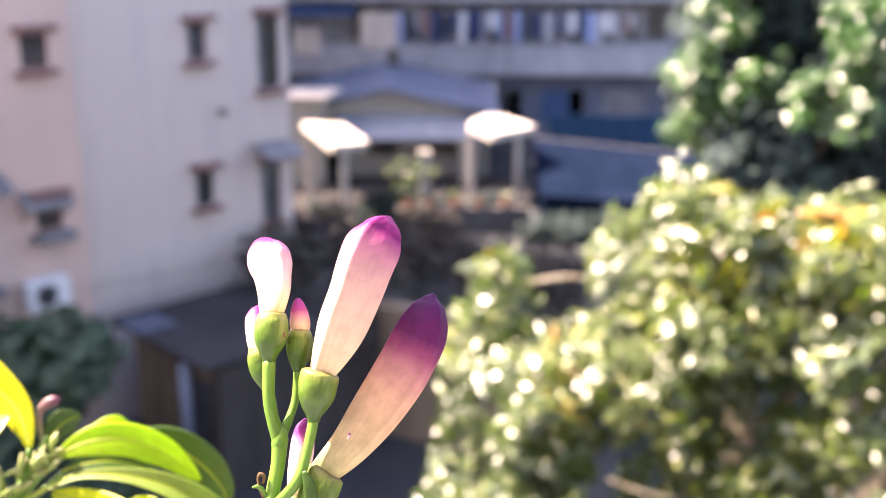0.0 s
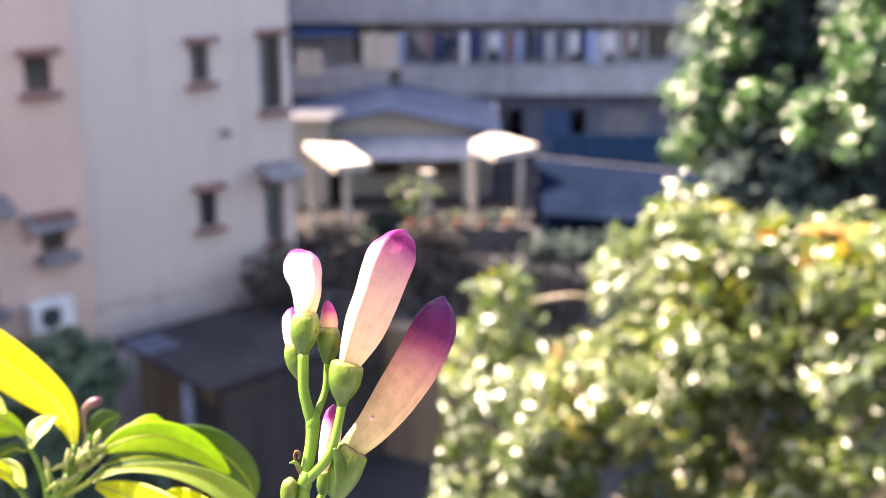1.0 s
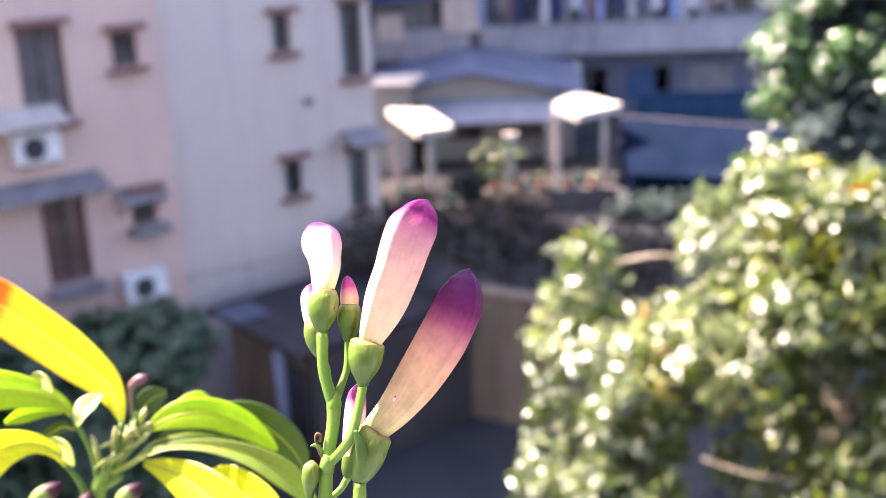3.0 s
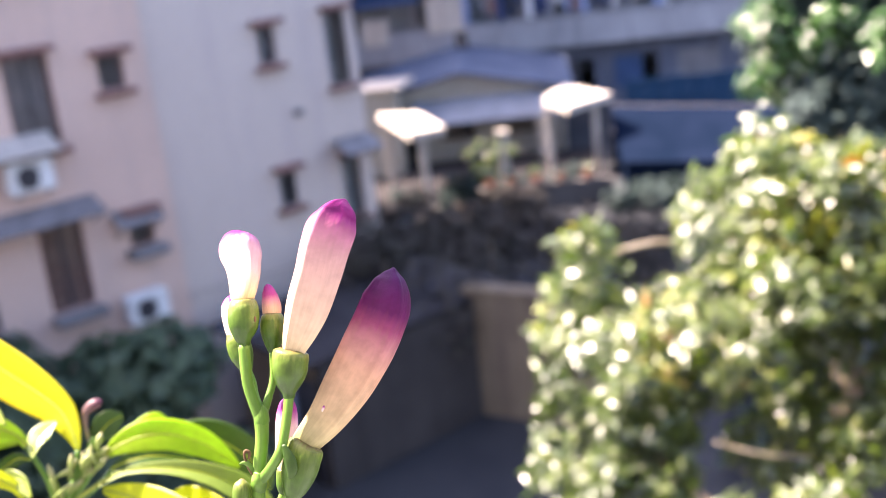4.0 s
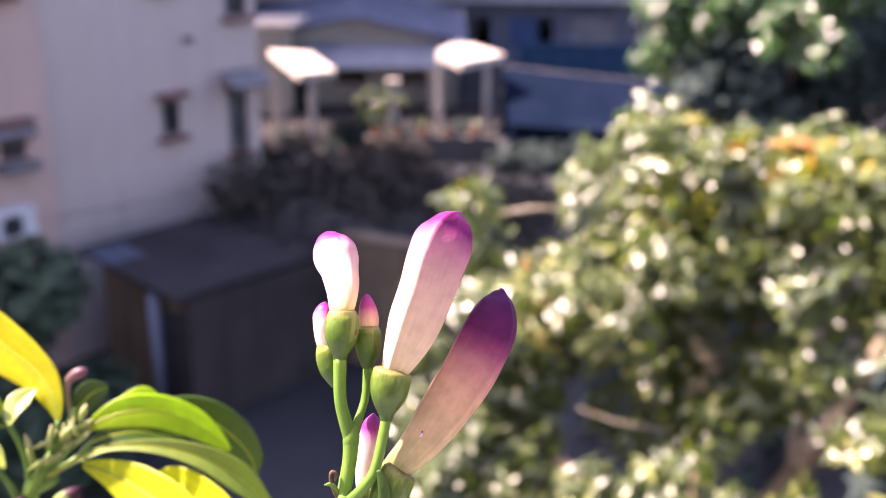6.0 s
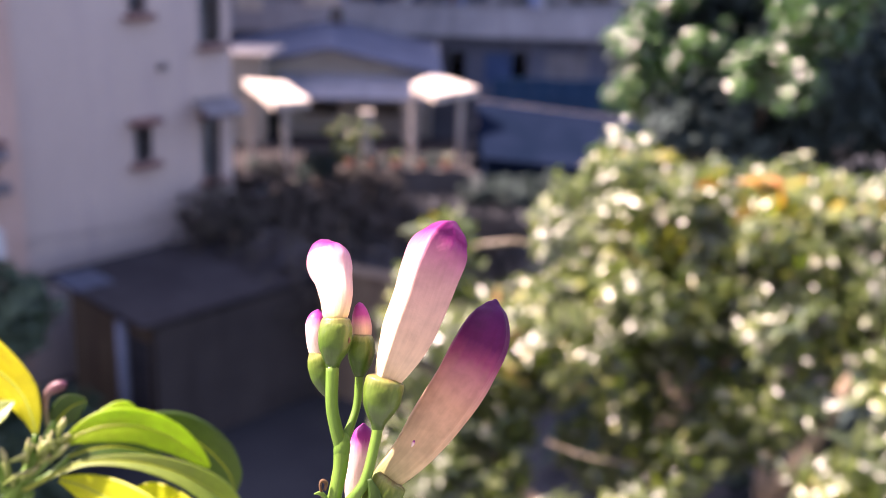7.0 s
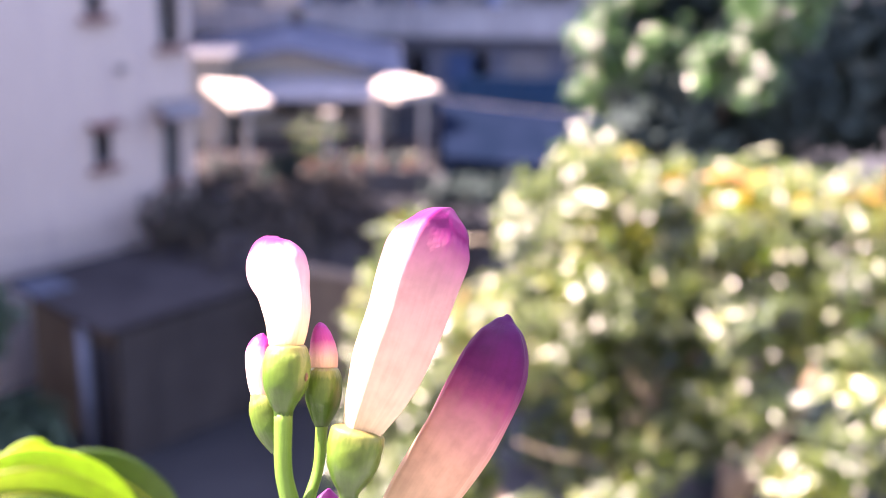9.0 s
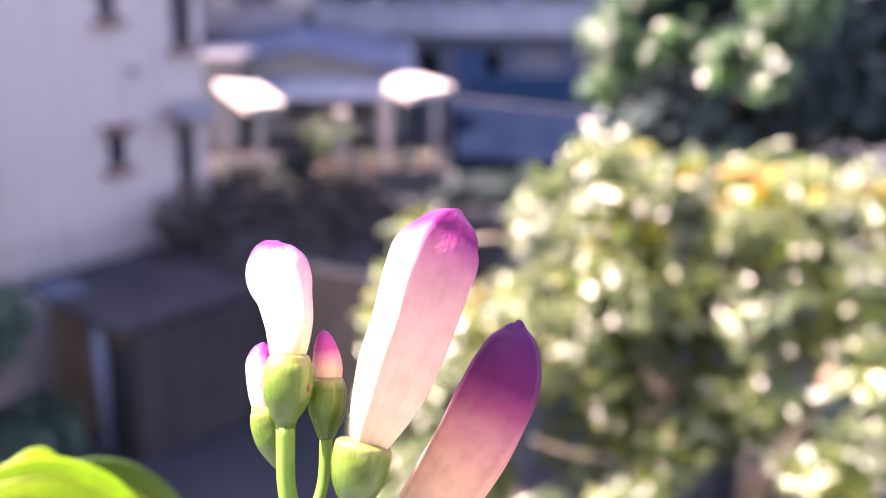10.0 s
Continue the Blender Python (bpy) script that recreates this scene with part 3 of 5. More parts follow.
for k, (s0, z0, s1, z1, sort) in enumerate(OPEN):
    x0, x1, y0 = fx(s1), fx(s0), (-0.12 if s0 > SPLIT else 0.0)
    bm = bmesh.new()
    f = 0.05
    box(bm, x0, y0 + 0.06, z0, x0 + f, y0 + 0.12, z1), box(bm, x1 - f, y0 + 0.06, z0, x1, y0 + 0.12, z1)
    box(bm, x0 + f, y0 + 0.06, z0, x1 - f, y0 + 0.12, z0 + f), box(bm, x0 + f, y0 + 0.06, z1 - f, x1 - f, y0 + 0.12, z1)
    win = part("window", bm, RED_TRIM if k % 3 else DARK_METAL, flat, "brown window with a jutting hood and sill")
    mid = (x0 + x1) / 2
    for a, b in ((x0 + f, mid - 0.015), (mid + 0.015, x1 - f)):
        part("pane", boxed(a, y0 + 0.085, z0 + f, b, y0 + 0.091, z1 - f), GLASS, win).visible_shadow = False
    part("mullion", boxed(mid - 0.015, y0 + 0.07, z0 + f, mid + 0.015, y0 + 0.11, z1 - f), DARK_METAL, win)
    # pale curtains are added behind most panes to brighten the dark openings
    if k % 9:
        part("curtain", boxed(x0 + 0.02, y0 + 0.16, z0, x1 - 0.02 if k % 3 else mid, y0 + 0.18, z1), RED_BLIND if sort == "wide" and z0 < 5 else CURTAIN if s0 < SPLIT else CURTAIN_BROWN, win, "red-brown blind" if sort == "wide" and z0 < 5 else "pale drawn curtain added to brighten the window")
    g = 0.12 if sort == "small" else 0.07
    part("hood", boxed(x0 - g, y0 - 0.28, z1 + 0.02, x1 + g, y0 + 0.02, z1 + 0.13, bevel=0.01), RED_TRIM, win, "red-brown hood")
    low = s0 > SPLIT and z0 < 5
    part("sill", boxed(x0 - g, y0 - (0.34 if low else 0.2), z0 - (0.2 if low else 0.13), x1 + g, y0 + 0.02, z0 - 0.02, bevel=0.01), GREY_METAL if low else RED_TRIM, win, "grey boxed sill" if low else "red-brown sill")
    bm = bmesh.new()
    for n in range(1, 5):
        xx = x0 + (x1 - x0) * n / 5
        box(bm, xx - 0.008, y0 - 0.03, z0, xx + 0.008, y0 - 0.014, z1)
    part("grille", bm, DARK_METAL, win, "upright bars")


def awning(s0, s1, z, out, material, label):
    aw = thing("awning", label, "awning", FACE @ pose(-s1, 0, z))
    w = s1 - s0
    bm = bmesh.new()
    sheet(bm, [(0, -0.125, 0.26), (w, -0.125, 0.26), (w, -out, 0), (0, -out, 0)], 0.03)
    part("canopy", bm, material, aw)
    for x in (0.06, w - 0.09):
        bm = bmesh.new()
        sheet(bm, [(x, -0.125, -0.24), (x + 0.03, -0.125, -0.24), (x + 0.03, -out + 0.1, -0.04), (x, -out + 0.1, -0.04)], 0.03)
        part("bracket", bm, DARK_METAL, aw)


awning(7.2, 8.9, 6.62, 0.75, WHITE_PAINT, "pale sheet awning on the tiled house front")
awning(6.6, 9.2, 5.32, 0.7, GREY_METAL, "weathered grey sheet awning over a low window")
awning(0.1, 1.1, 5.08, 0.7, GREY_METAL, "grey sheet awning over the corner opening")
awning(5.4, 6.35, 4.86, 0.5, GREY_METAL, "small grey awning over a window")


def air_conditioner(s, z, wide, label):
    ac = thing("air_conditioner", label, "air conditioner", FACE @ pose(-s, -0.16, z), group="air conditioners on the house front")
    part("casing", boxed(-wide / 2, -0.36, 0, wide / 2, -0.02, 0.56, bevel=0.02), WHITE_METAL, ac)
    bm = bmesh.new()
    bmesh.ops.create_circle(bm, cap_ends=True, radius=0.2, segments=20, matrix=pose(-0.08, -0.375, 0.28, 90))
    for n in range(7):
        box(bm, -0.28, -0.39, 0.08 + n * 0.062, 0.12, -0.38, 0.09 + n * 0.062)
    part("fan_grille", bm, DARK_METAL, ac, "dark round fan grille")
    for x in (-wide / 3, wide / 3):
        part("bracket", boxed(x - 0.02, -0.36, -0.05, x + 0.02, 0.04, -0.004), DARK_METAL, ac)


air_conditioner(7.75, 5.92, 0.8, "off-white air conditioner hung on the pink wall")
air_conditioner(6.05, 2.95, 0.8, "off-white air conditioner low on the pink wall")
air_conditioner(11.0, 5.6, 0.8, "off-white air conditioner hung on the pink wall")
# cable clipped along the grey wall
cable = thing("wall_cable", "thin dark cable sagging along the grey tiled wall", "cable", FACE)
part("cord", loft([(-4.98, -0.012, 3.05, 0.007), (-3.6, -0.012, 2.93, 0.007), (-2.2, -0.012, 2.9, 0.007), (-0.8, -0.012, 2.96, 0.007), (-0.02, -0.012, 3.06, 0.007)], 1.0, sides=8), DARK_METAL, cable, smooth=True)
for sx in (4.9, 3.6, 2.2, 0.8):
    part("clip", boxed(-sx - 0.012, -0.024, 2.9, -sx + 0.012, -0.001, 2.99), DARK_METAL, cable)
# small vent in the grey wall
vent = thing("wall_vent", "small grey vent cap on the grey tiled wall", "vent", FACE @ pose(-1.75, 0, 6.1))
part("cap", boxed(-0.1, -0.10, -0.07, 0.1, -0.002, 0.07, bevel=0.02), GREY_METAL, vent)

# unseen plain blocks, added only to throw shade on the yard and the gabled house


def plain_block(m, wide, deep, tall, label):
    block = thing("shade_block", label, "building", m, group="apartment blocks along the lane")
    part("wall", wall_bm(wide, 0, tall, 0.25, []), TILE_PINK, block)
    part("wall", wall_bm(deep, 0, tall, 0.25, []), TILE_GREY, block, m=pose(wide, 0.252, 0, 0, 0, 90))
    part("wall", wall_bm(deep, 0, tall, 0.25, []), TILE_GREY, block, m=pose(0.25, 0.252, 0, 0, 0, 90))
    part("wall", wall_bm(wide, 0, tall, 0.25, []), TILE_PINK, block, m=pose(0, deep + 0.26, 0))
    part("roof", boxed(-0.1, -0.1, tall + 0.004, wide + 0.1, deep + 0.6, tall + 0.25), CONCRETE, block)


plain_block(pose(-20.0, 46.8, 0), 11.0, 15.0, 17.0, "unseen plain tiled block added to shade the gabled house")
plain_block(FACE @ pose(0.06, 8.0, 0), 4.4, 6.5, 17.0, "unseen narrow tiled block added to shade the yard")

# ---------------------------------------------------------------- lean-to shed at the foot of the house
SHED = pose(-5.8, 20.6, 0, 0, 0, -45)      # x runs out along its front, y along the house
shed = thing("shed", "low shed with a grey sheet roof and brown walls", "shed", SHED)
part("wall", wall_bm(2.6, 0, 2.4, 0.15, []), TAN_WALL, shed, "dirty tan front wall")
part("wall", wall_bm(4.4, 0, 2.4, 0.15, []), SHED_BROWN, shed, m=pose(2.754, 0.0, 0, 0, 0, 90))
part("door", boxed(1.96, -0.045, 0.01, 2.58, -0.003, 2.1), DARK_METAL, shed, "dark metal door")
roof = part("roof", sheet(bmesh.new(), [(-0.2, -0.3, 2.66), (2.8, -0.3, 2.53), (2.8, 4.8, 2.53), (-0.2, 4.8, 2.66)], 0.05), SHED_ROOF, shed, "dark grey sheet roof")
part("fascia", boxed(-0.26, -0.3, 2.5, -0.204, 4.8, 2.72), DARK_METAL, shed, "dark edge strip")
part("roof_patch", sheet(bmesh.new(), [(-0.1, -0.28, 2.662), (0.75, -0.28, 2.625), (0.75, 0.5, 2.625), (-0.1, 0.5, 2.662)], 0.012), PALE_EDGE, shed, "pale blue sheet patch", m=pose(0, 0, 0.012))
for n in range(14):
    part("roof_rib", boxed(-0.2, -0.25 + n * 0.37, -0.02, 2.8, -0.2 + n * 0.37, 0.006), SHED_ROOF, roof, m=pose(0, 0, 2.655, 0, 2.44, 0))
pipe = bmesh.new()
bmesh.ops.create_cone(pipe, cap_ends=True, segments=14, radius1=0.10, radius2=0.10, depth=2.36, matrix=pose(1.9, -0.14, 1.18))
part("downpipe", pipe, surface("pale_blue_pipe", (0.20, 0.24, 0.32), (0.28, 0.32, 0.42), 0.4, 3.0), shed, "pale blue downpipe", True)

# tan wall at the yard's side, with a lit coping
tan = thing("yard_wall", "tan plastered yard wall with a coping", "wall", pose(-1.35, 21.4, 0, 0, 0, -28))
part("body", wall_bm(3.4, 0, 2.6, 0.3, []), TAN_WALL, tan)
part("coping", boxed(-0.05, -0.06, 2.604, 3.45, 0.36, 2.72, bevel=0.015), TAN_WALL, tan, "flat coping")

# ---------------------------------------------------------------- porches across the yard


def porch(corners, posts, z, label):
    ob = thing("porch", label, "porch", Matrix(), group="porches across the yard")
    part("slab", sheet(bmesh.new(), [(x, y, z) for x, y in corners], 0.26), WHITE_PAINT, ob, "off-white flat roof slab")
    for x, y in posts:
        part("post", boxed(x - 0.11, y - 0.11, 0.0, x + 0.11, y + 0.11, z - 0.264, bevel=0.015), WHITE_PAINT, ob, "off-white square post")


porch([(-5.05, 41.6), (-3.5, 41.1), (-2.4, 37.8), (-3.55, 37.2)], [(-3.2, 37.6), (-4.75, 41.2)], 2.8, "off-white porch roof on posts, lit by the sun")
porch([(1.0, 41.5), (1.9, 43.9), (3.4, 40.9), (1.75, 39.2)], [(2.75, 40.6), (1.1, 41.2)], 2.8, "off-white porch roof on square posts, lit by the sun")
for x, y, w, tall in ((-0.55, 38.2, 0.17, 2.3), (1.05, 43.85, 0.28, 1.62)):
    pl = thing("pillar", "off-white plastered pillar of the house front", "pillar", pose(x, y, 0), group="pillars of the house front")
    part("shaft", boxed(-w, -w / 2, 0, w, w / 2, tall, bevel=0.02), WHITE_PAINT, pl)
    part("cap", boxed(-w - 0.05, -w / 2 - 0.05, tall + 0.004, w + 0.05, w / 2 + 0.05, tall + 0.1, bevel=0.01), WHITE_PAINT, pl)
# the shade over this wall is put into its dark concrete colour
rail = thing("terrace_wall", "low pale terrace wall with a flat coping, coloured dark for shade", "wall", pose(-1.4, 36.6, 0))
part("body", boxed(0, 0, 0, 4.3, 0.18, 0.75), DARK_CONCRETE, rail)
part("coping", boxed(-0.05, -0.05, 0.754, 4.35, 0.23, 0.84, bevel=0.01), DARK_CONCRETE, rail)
TERRACOTTA = surface("terracotta", (0.20, 0.085, 0.06), (0.30, 0.13, 0.09), 0.85, 6.0, 40.0)
TUB = surface("pale_blue_plastic", (0.46, 0.52, 0.60), (0.58, 0.64, 0.72), 0.45, 3.0)


def potted_plant(x, y, z, tall, leaf, seed, label):
    pot = thing("potted_plant", label, "plant", pose(x, y, z), group="potted plants on the terrace wall")
    part("pot", loft([(0, 0, 0, 0.10), (0, 0, 0.02, 0.105), (0, 0, 0.16, 0.14), (0, 0, 0.18, 0.16), (0, 0, 0.22, 0.16), (0, 0, 0.222, 0.13), (0, 0, 0.19, 0.12)], 1.0, sides=20, steps=3), TERRACOTTA, pot, "terracotta pot", True)
    part("stalk", loft([(0, 0, 0.15, 0.012), (0.02, 0.0, 0.15 + tall * 0.5, 0.009), (0.0, 0.02, 0.2 + tall, 0.004)], 1.0, sides=8, steps=4), BARK, pot, smooth=True)
    foliage("leaves", [((0, 0, 0.24 + tall * 0.7), (0.17, 0.15, tall * 0.42)), ((0.1, 0, 0.24 + tall * 0.4), (0.12, 0.12, tall * 0.3))], 84, (0.11, 0.3), leaf, pot, seed)


for n, (x, tall, leaf) in enumerate(((-1.05, 0.30, "dark"), (-0.35, 0.22, "dark"), (0.45, 0.34, "glossy"), (1.25, 0.20, "dark"), (2.1, 0.26, "glossy"))):
    potted_plant(x, 36.69, 0.842, tall, BUSH_LEAF if leaf == "glossy" else DEEP_LEAF, 70 + n, "small %s green plant in a terracotta pot" % leaf)
tub = thing("tub", "pale blue plastic tub beside the terrace", "tub", pose(-4.0, 36.3, 0))
part("body", loft([(0, 0, 0.01, 0.22), (0, 0, 0.03, 0.24), (0, 0, 0.45, 0.33), (0, 0, 0.50, 0.36), (0, 0, 0.53, 0.36), (0, 0, 0.53, 0.32), (0, 0, 0.42, 0.30)], 1.0, sides=24, steps=3), TUB, tub, smooth=True)
part("handle", boxed(-0.06, -0.40, 0.46, 0.06, -0.355, 0.50, bevel=0.01), TUB, tub)
slab = thing("roof_slab", "small off-white slab roof at the house corner", "roof", pose(-4.9, 43.0, 0))
part("slab", sheet(bmesh.new(), [(-0.9, 0, 3.5), (0.6, 0, 3.5), (1.0, 2.2, 3.5), (-0.9, 2.2, 3.5)], 0.14), WHITE_PAINT, slab)
part("wall", boxed(-0.8, 0.3, 0, 0.4, 2.0, 3.35), CREAM, slab)

# ---------------------------------------------------------------- gabled house behind the porches
house = thing("gabled_house", "low house with a blue-grey roof and a cream gable", "house", pose(-2.1, 45.2, 0))
gx = 4.0
part("wall", wall_bm(2 * gx, 0, 2.45, 0.25, [(1.0, 0.0, 2.0, 2.05), (3.0, 0.8, 4.4, 2.0), (5.6, 0.8, 6.8, 2.0)]), CREAM, house, "cream front wall", m=pose(-gx, 0, 0))
bm = bmesh.new()
sheet(bm, [(-gx, 0, 0), (gx, 0, 0), (0.4, 0.88, 0), (-0.4, 0.88, 0)], 0.2)
part("gable", bm, CREAM, house, "cream low gable", m=pose(0, 0.02, 2.454, 90))
for sx in (-1, 1):
    bm = bmesh.new()
    sheet(bm, [(0, -0.35, 3.52), (sx * (gx + 0.4), -0.35, 2.55), (sx * (gx + 0.4), 5.2, 3.0), (0, 5.2, 3.95)], 0.09)
    rf = part("roof", bm, BLUE_ROOF, house, "blue-grey sheet roof slope")
    for n in range(1, 9):
        bm = bmesh.new()
        a = n / 9
        sheet(bm, [(sx * (gx + 0.4) * a - 0.03, -0.35, 3.57 - 0.97 * a), (sx * (gx + 0.4) * a + 0.03, -0.35, 3.57 - 0.97 * a), (sx * (gx + 0.4) * a + 0.03, 5.2, 4.0 - 0.95 * a), (sx * (gx + 0.4) * a - 0.03, 5.2, 4.0 - 0.95 * a)], 0.05)
        part("roof_rib", bm, BLUE_ROOF, rf)
part("lean_to", sheet(bmesh.new(), [(-2.0, -0.01, 2.46), (3.7, -0.01, 2.46), (3.7, -1.54, 1.78), (-2.0, -1.54, 1.78)], 0.07), LEAN_SHEET, house, "pale grey lean-to roof")
for x0, x1, z0, z1 in ((-1.0, 0.4, 0.8, 2.0), (1.6, 2.8, 0.8, 2.0)):
    w = part("window", boxed(x0 + 0.04, 0.1, z0 + 0.04, x1 - 0.04, 0.106, z1 - 0.04), GLASS, house)
    bm = bmesh.new()
    box(bm, x0, 0.06, z0, x0 + 0.04, 0.14, z1), box(bm, x1 - 0.04, 0.06, z0, x1, 0.14, z1)
    box(bm, x0 + 0.04, 0.06, z0, x1 - 0.04, 0.14, z0 + 0.04), box(bm, x0 + 0.04, 0.06, z1 - 0.04, x1 - 0.04, 0.14, z1)
    part("frame", bm, WHITE_PAINT, w)
part("wall", boxed(-gx, 0.252, 0, -gx + 0.25, 4.8, 2.4), CREAM, house)
part("chimney", boxed(-0.2, 4.2, 3.3, 0.3, 4.6, 4.5, bevel=0.02), DARK_CONCRETE, house, "short grimy chimney")
part("wall", boxed(gx - 0.25, 0.252, 0, gx, 4.8, 2.4), CREAM, house)
part("wall", boxed(-gx, 4.804, 0, gx, 5.05, 2.4), CREAM, house)

# blue low shed roof and hoarding
bshed = thing("blue_shed", "low shed with a pale edge and a blue sheet roof darkened for shade", "shed", pose(3.3, 37.6, 0))
# shade is put into the near-black navy and the slope away from the sun
part("roof", sheet(bmesh.new(), [(0, 0, 1.05), (7.0, 0, 0.45), (7.0, 5.4, 1.25), (0.2, 5.4, 1.95)], 0.06), NAVY_ROOF, bshed)
part("ridge_trim", sheet(bmesh.new(), [(0.2, 5.402, 1.98), (7.0, 5.402, 1.28), (7.0, 5.52, 1.28), (0.2, 5.52, 1.98)], 0.1), GREY_METAL, bshed, "pale ridge strip")
part("wall", sheet(bmesh.new(), [(0.15, 0, 0), (6.9, 0, 0), (6.9, 0.38, 0), (0.15, 0.96, 0)], 0.12), NAVY_ROOF, bshed, m=pose(0, 0.15, 0, 90))
part("wall", boxed(0.15, 0.3, 0, 0.27, 5.19, 0.95), NAVY_ROOF, bshed)
part("wall", boxed(0.15, 5.2, 0, 6.9, 5.35, 1.15), CONCRETE, bshed)
board = thing("hoarding", "blue sheet hoarding along the far lane", "fence", pose(4.1, 43.5, 0))
for n in range(9):
    part("panel", boxed(n * 0.8, 0, 0.02, n * 0.8 + 0.785, 0.05, 2.72 + 0.02 * (n % 3)), DEEP_BLUE, board)

# ---------------------------------------------------------------- long house at the back
long_house = thing("long_house", "long weathered concrete house with a window gallery", "building", pose(-11.0, 54.0, 0))
LEN = 34.0
holes = [(1.2 + 2.9 * n, 0.0 if n % 3 == 1 else 0.7, 3.2 + 2.9 * n, 2.2) for n in range(11)]
part("wall", wall_bm(LEN, 0, 2.96, 0.3, holes), BLUE_WALL, long_house, "grey ground-floor wall")
part("balcony_band", boxed(-0.1, -0.9, 2.964, LEN + 0.1, -0.66, 4.36, bevel=0.02), CONCRETE, long_house, "pale concrete balcony front")
part("balcony_floor", boxed(0, -0.656, 2.964, LEN, 0.3, 3.1), CONCRETE, long_house)
upper = [(0.5 + 1.25 * n, 4.45, 1.5 + 1.25 * n, 6.1) for n in range(26)]
part("wall", wall_bm(LEN, 3.104, 11.0, 0.25, upper), CONCRETE, long_house, "grey upper wall", m=pose(0, 0.302, 0))
part("roof", boxed(-0.3, -1.1, 11.004, LEN + 0.3, 9.0, 11.3), CONCRETE, long_house)
part("eave", boxed(-0.1, -1.0, 6.3, LEN + 0.1, 0.298, 6.45), CONCRETE, long_house)
part("wall", boxed(0, 8.5, 0, LEN, 8.8, 11.0), CONCRETE, long_house)
part("wall", boxed(0, 0.56, 0, 0.3, 8.49, 11.0), CONCRETE, long_house)
part("wall", boxed(LEN - 0.3, 0.56, 0, LEN, 8.49, 11.0), CONCRETE, long_house)
rng = random.Random(4)
for n, (x0, z0, x1, z1) in enumerate(upper):
    bm = bmesh.new()
    for a, b in ((x0, x0 + 0.06), ((x0 + x1) / 2 - 0.03, (x0 + x1) / 2 + 0.03), (x1 - 0.06, x1)):
        box(bm, a, 0.34, z0, b, 0.42, z1)
    box(bm, x0, 0.34, z0 - 0.03, x1, 0.43, z0 + 0.02)
    w = part("window", bm, WHITE_PAINT if rng.random() < 0.6 else DARK_METAL, long_house)
    part("pane", boxed(x0 + 0.06, 0.375, z0 + 0.02, x1 - 0.06, 0.381, z1), GLASS, w).visible_shadow = False
    k = rng.random()
    if k < 0.75:
        a, b = (x0, x1) if k < 0.25 else ((x0, (x0 + x1) / 2) if k < 0.5 else ((x0 + x1) / 2, x1))
        part("curtain", boxed(a, 0.46, z0, b, 0.48, z1), CURTAIN if rng.random() < 0.6 else CURTAIN_BLUE, w)
for n, (x0, z0, x1, z1) in enumerate(holes):
    part("shutter" if n % 2 else "door", boxed(x0, 0.1, z0, x1 - (0.7 if n % 3 else 0), 0.14, z1), (GREY_METAL, DARK_METAL, BLUE_SHEET)[n % 3], long_house)
# panels hung on the balcony front
for x, z, w, h, m, name, label in ((7.35, 4.2, 1.75, 1.6, WHITE_PAINT, "wall_panel", "cream panel closing a balcony bay"), (4.3, 3.9, 1.2, 1.2, WHITE_PAINT, "wall_panel", "pale panel on the balcony front")):
    solid(name, boxed(0, 0, 0, w, 0.06, h, bevel=0.01), m, label, "panel", pose(-11.0 + x, 53.03, z))
solid("blue_awning", sheet(bmesh.new(), [(0, 0.9, 6.25), (4.6, 0.9, 6.25), (4.6, -0.6, 5.75), (0, -0.6, 5.75)], 0.05), BLUE_SHEET, "blue sheet awning over the gallery windows", "awning", pose(-8.5, 53.2, 0))


# washing hung along the gallery
CLOTH = [surface("cloth_" + n, tuple(0.75 * v for v in c), c, 0.95, 3.0, stretch=(4, 4, 0.4)) for n, c in
         (("white", (0.72, 0.72, 0.74)), ("pale_blue", (0.34, 0.42, 0.66)), ("navy", (0.05, 0.07, 0.16)), ("rust", (0.26, 0.16, 0.15)), ("grey", (0.40, 0.40, 0.42)))]
line = solid("clothes_rail", boxed(-2.2, 0, 0, 9.2, 0.03, 0.03), GREY_METAL, "thin metal clothes rail along the gallery", "rail", pose(0, 52.95, 5.85))
rc = random.Random(8)
x = -2.0
while x < 8.8:
    wide, drop = 0.18 + 0.3 * rc.random(), 0.7 + 0.8 * rc.random()
    k = rc.choice((0, 0, 1, 1, 2, 2, 2, 3, 4, 4))
    bm = bmesh.new()
    top = [[bm.verts.new((wide * i / 8, 0.04 * math.sin(i * 1.7 + j) + d, -drop * j / 4)) for i in range(9) for d in (0.0, 0.008)] for j in range(5)]
    for j in range(4):
        for i in range(8):
            for d in (0, 1):
                q = (top[j][2 * i + d], top[j][2 * i + 2 + d], top[j + 1][2 * i + 2 + d], top[j + 1][2 * i + d])
                bm.faces.new(q if d else q[::-1])
    solid("hanging_cloth", bm, CLOTH[k], "%s washing hung on the clothes rail" % ("white", "pale blue", "navy blue", "rust-coloured", "grey")[k], "washing", pose(x, 52.93, 5.86), "washing on the rail", smooth=True)
    x += wide + 0.08 + (0.5 if rc.random() < 0.2 else 0.0)

# ---------------------------------------------------------------- trees and shrubs
def limb(parent, pts, material, name="limb", sides=9):
    return part(name, loft(pts, 1.0, sides=sides, steps=5), material, parent, smooth=True)


def crown_tree(name, label, trunk, limbs, clumps, count, size, leaf, bark, seed, category="tree", **kw):
    tree = thing(name, label, category, Matrix())
    limb(tree, trunk, bark, "trunk", 14)
    for pts in limbs:
        limb(tree, pts, bark)
    foliage("crown", clumps, count, size, leaf, tree, seed, **kw)
    return tree


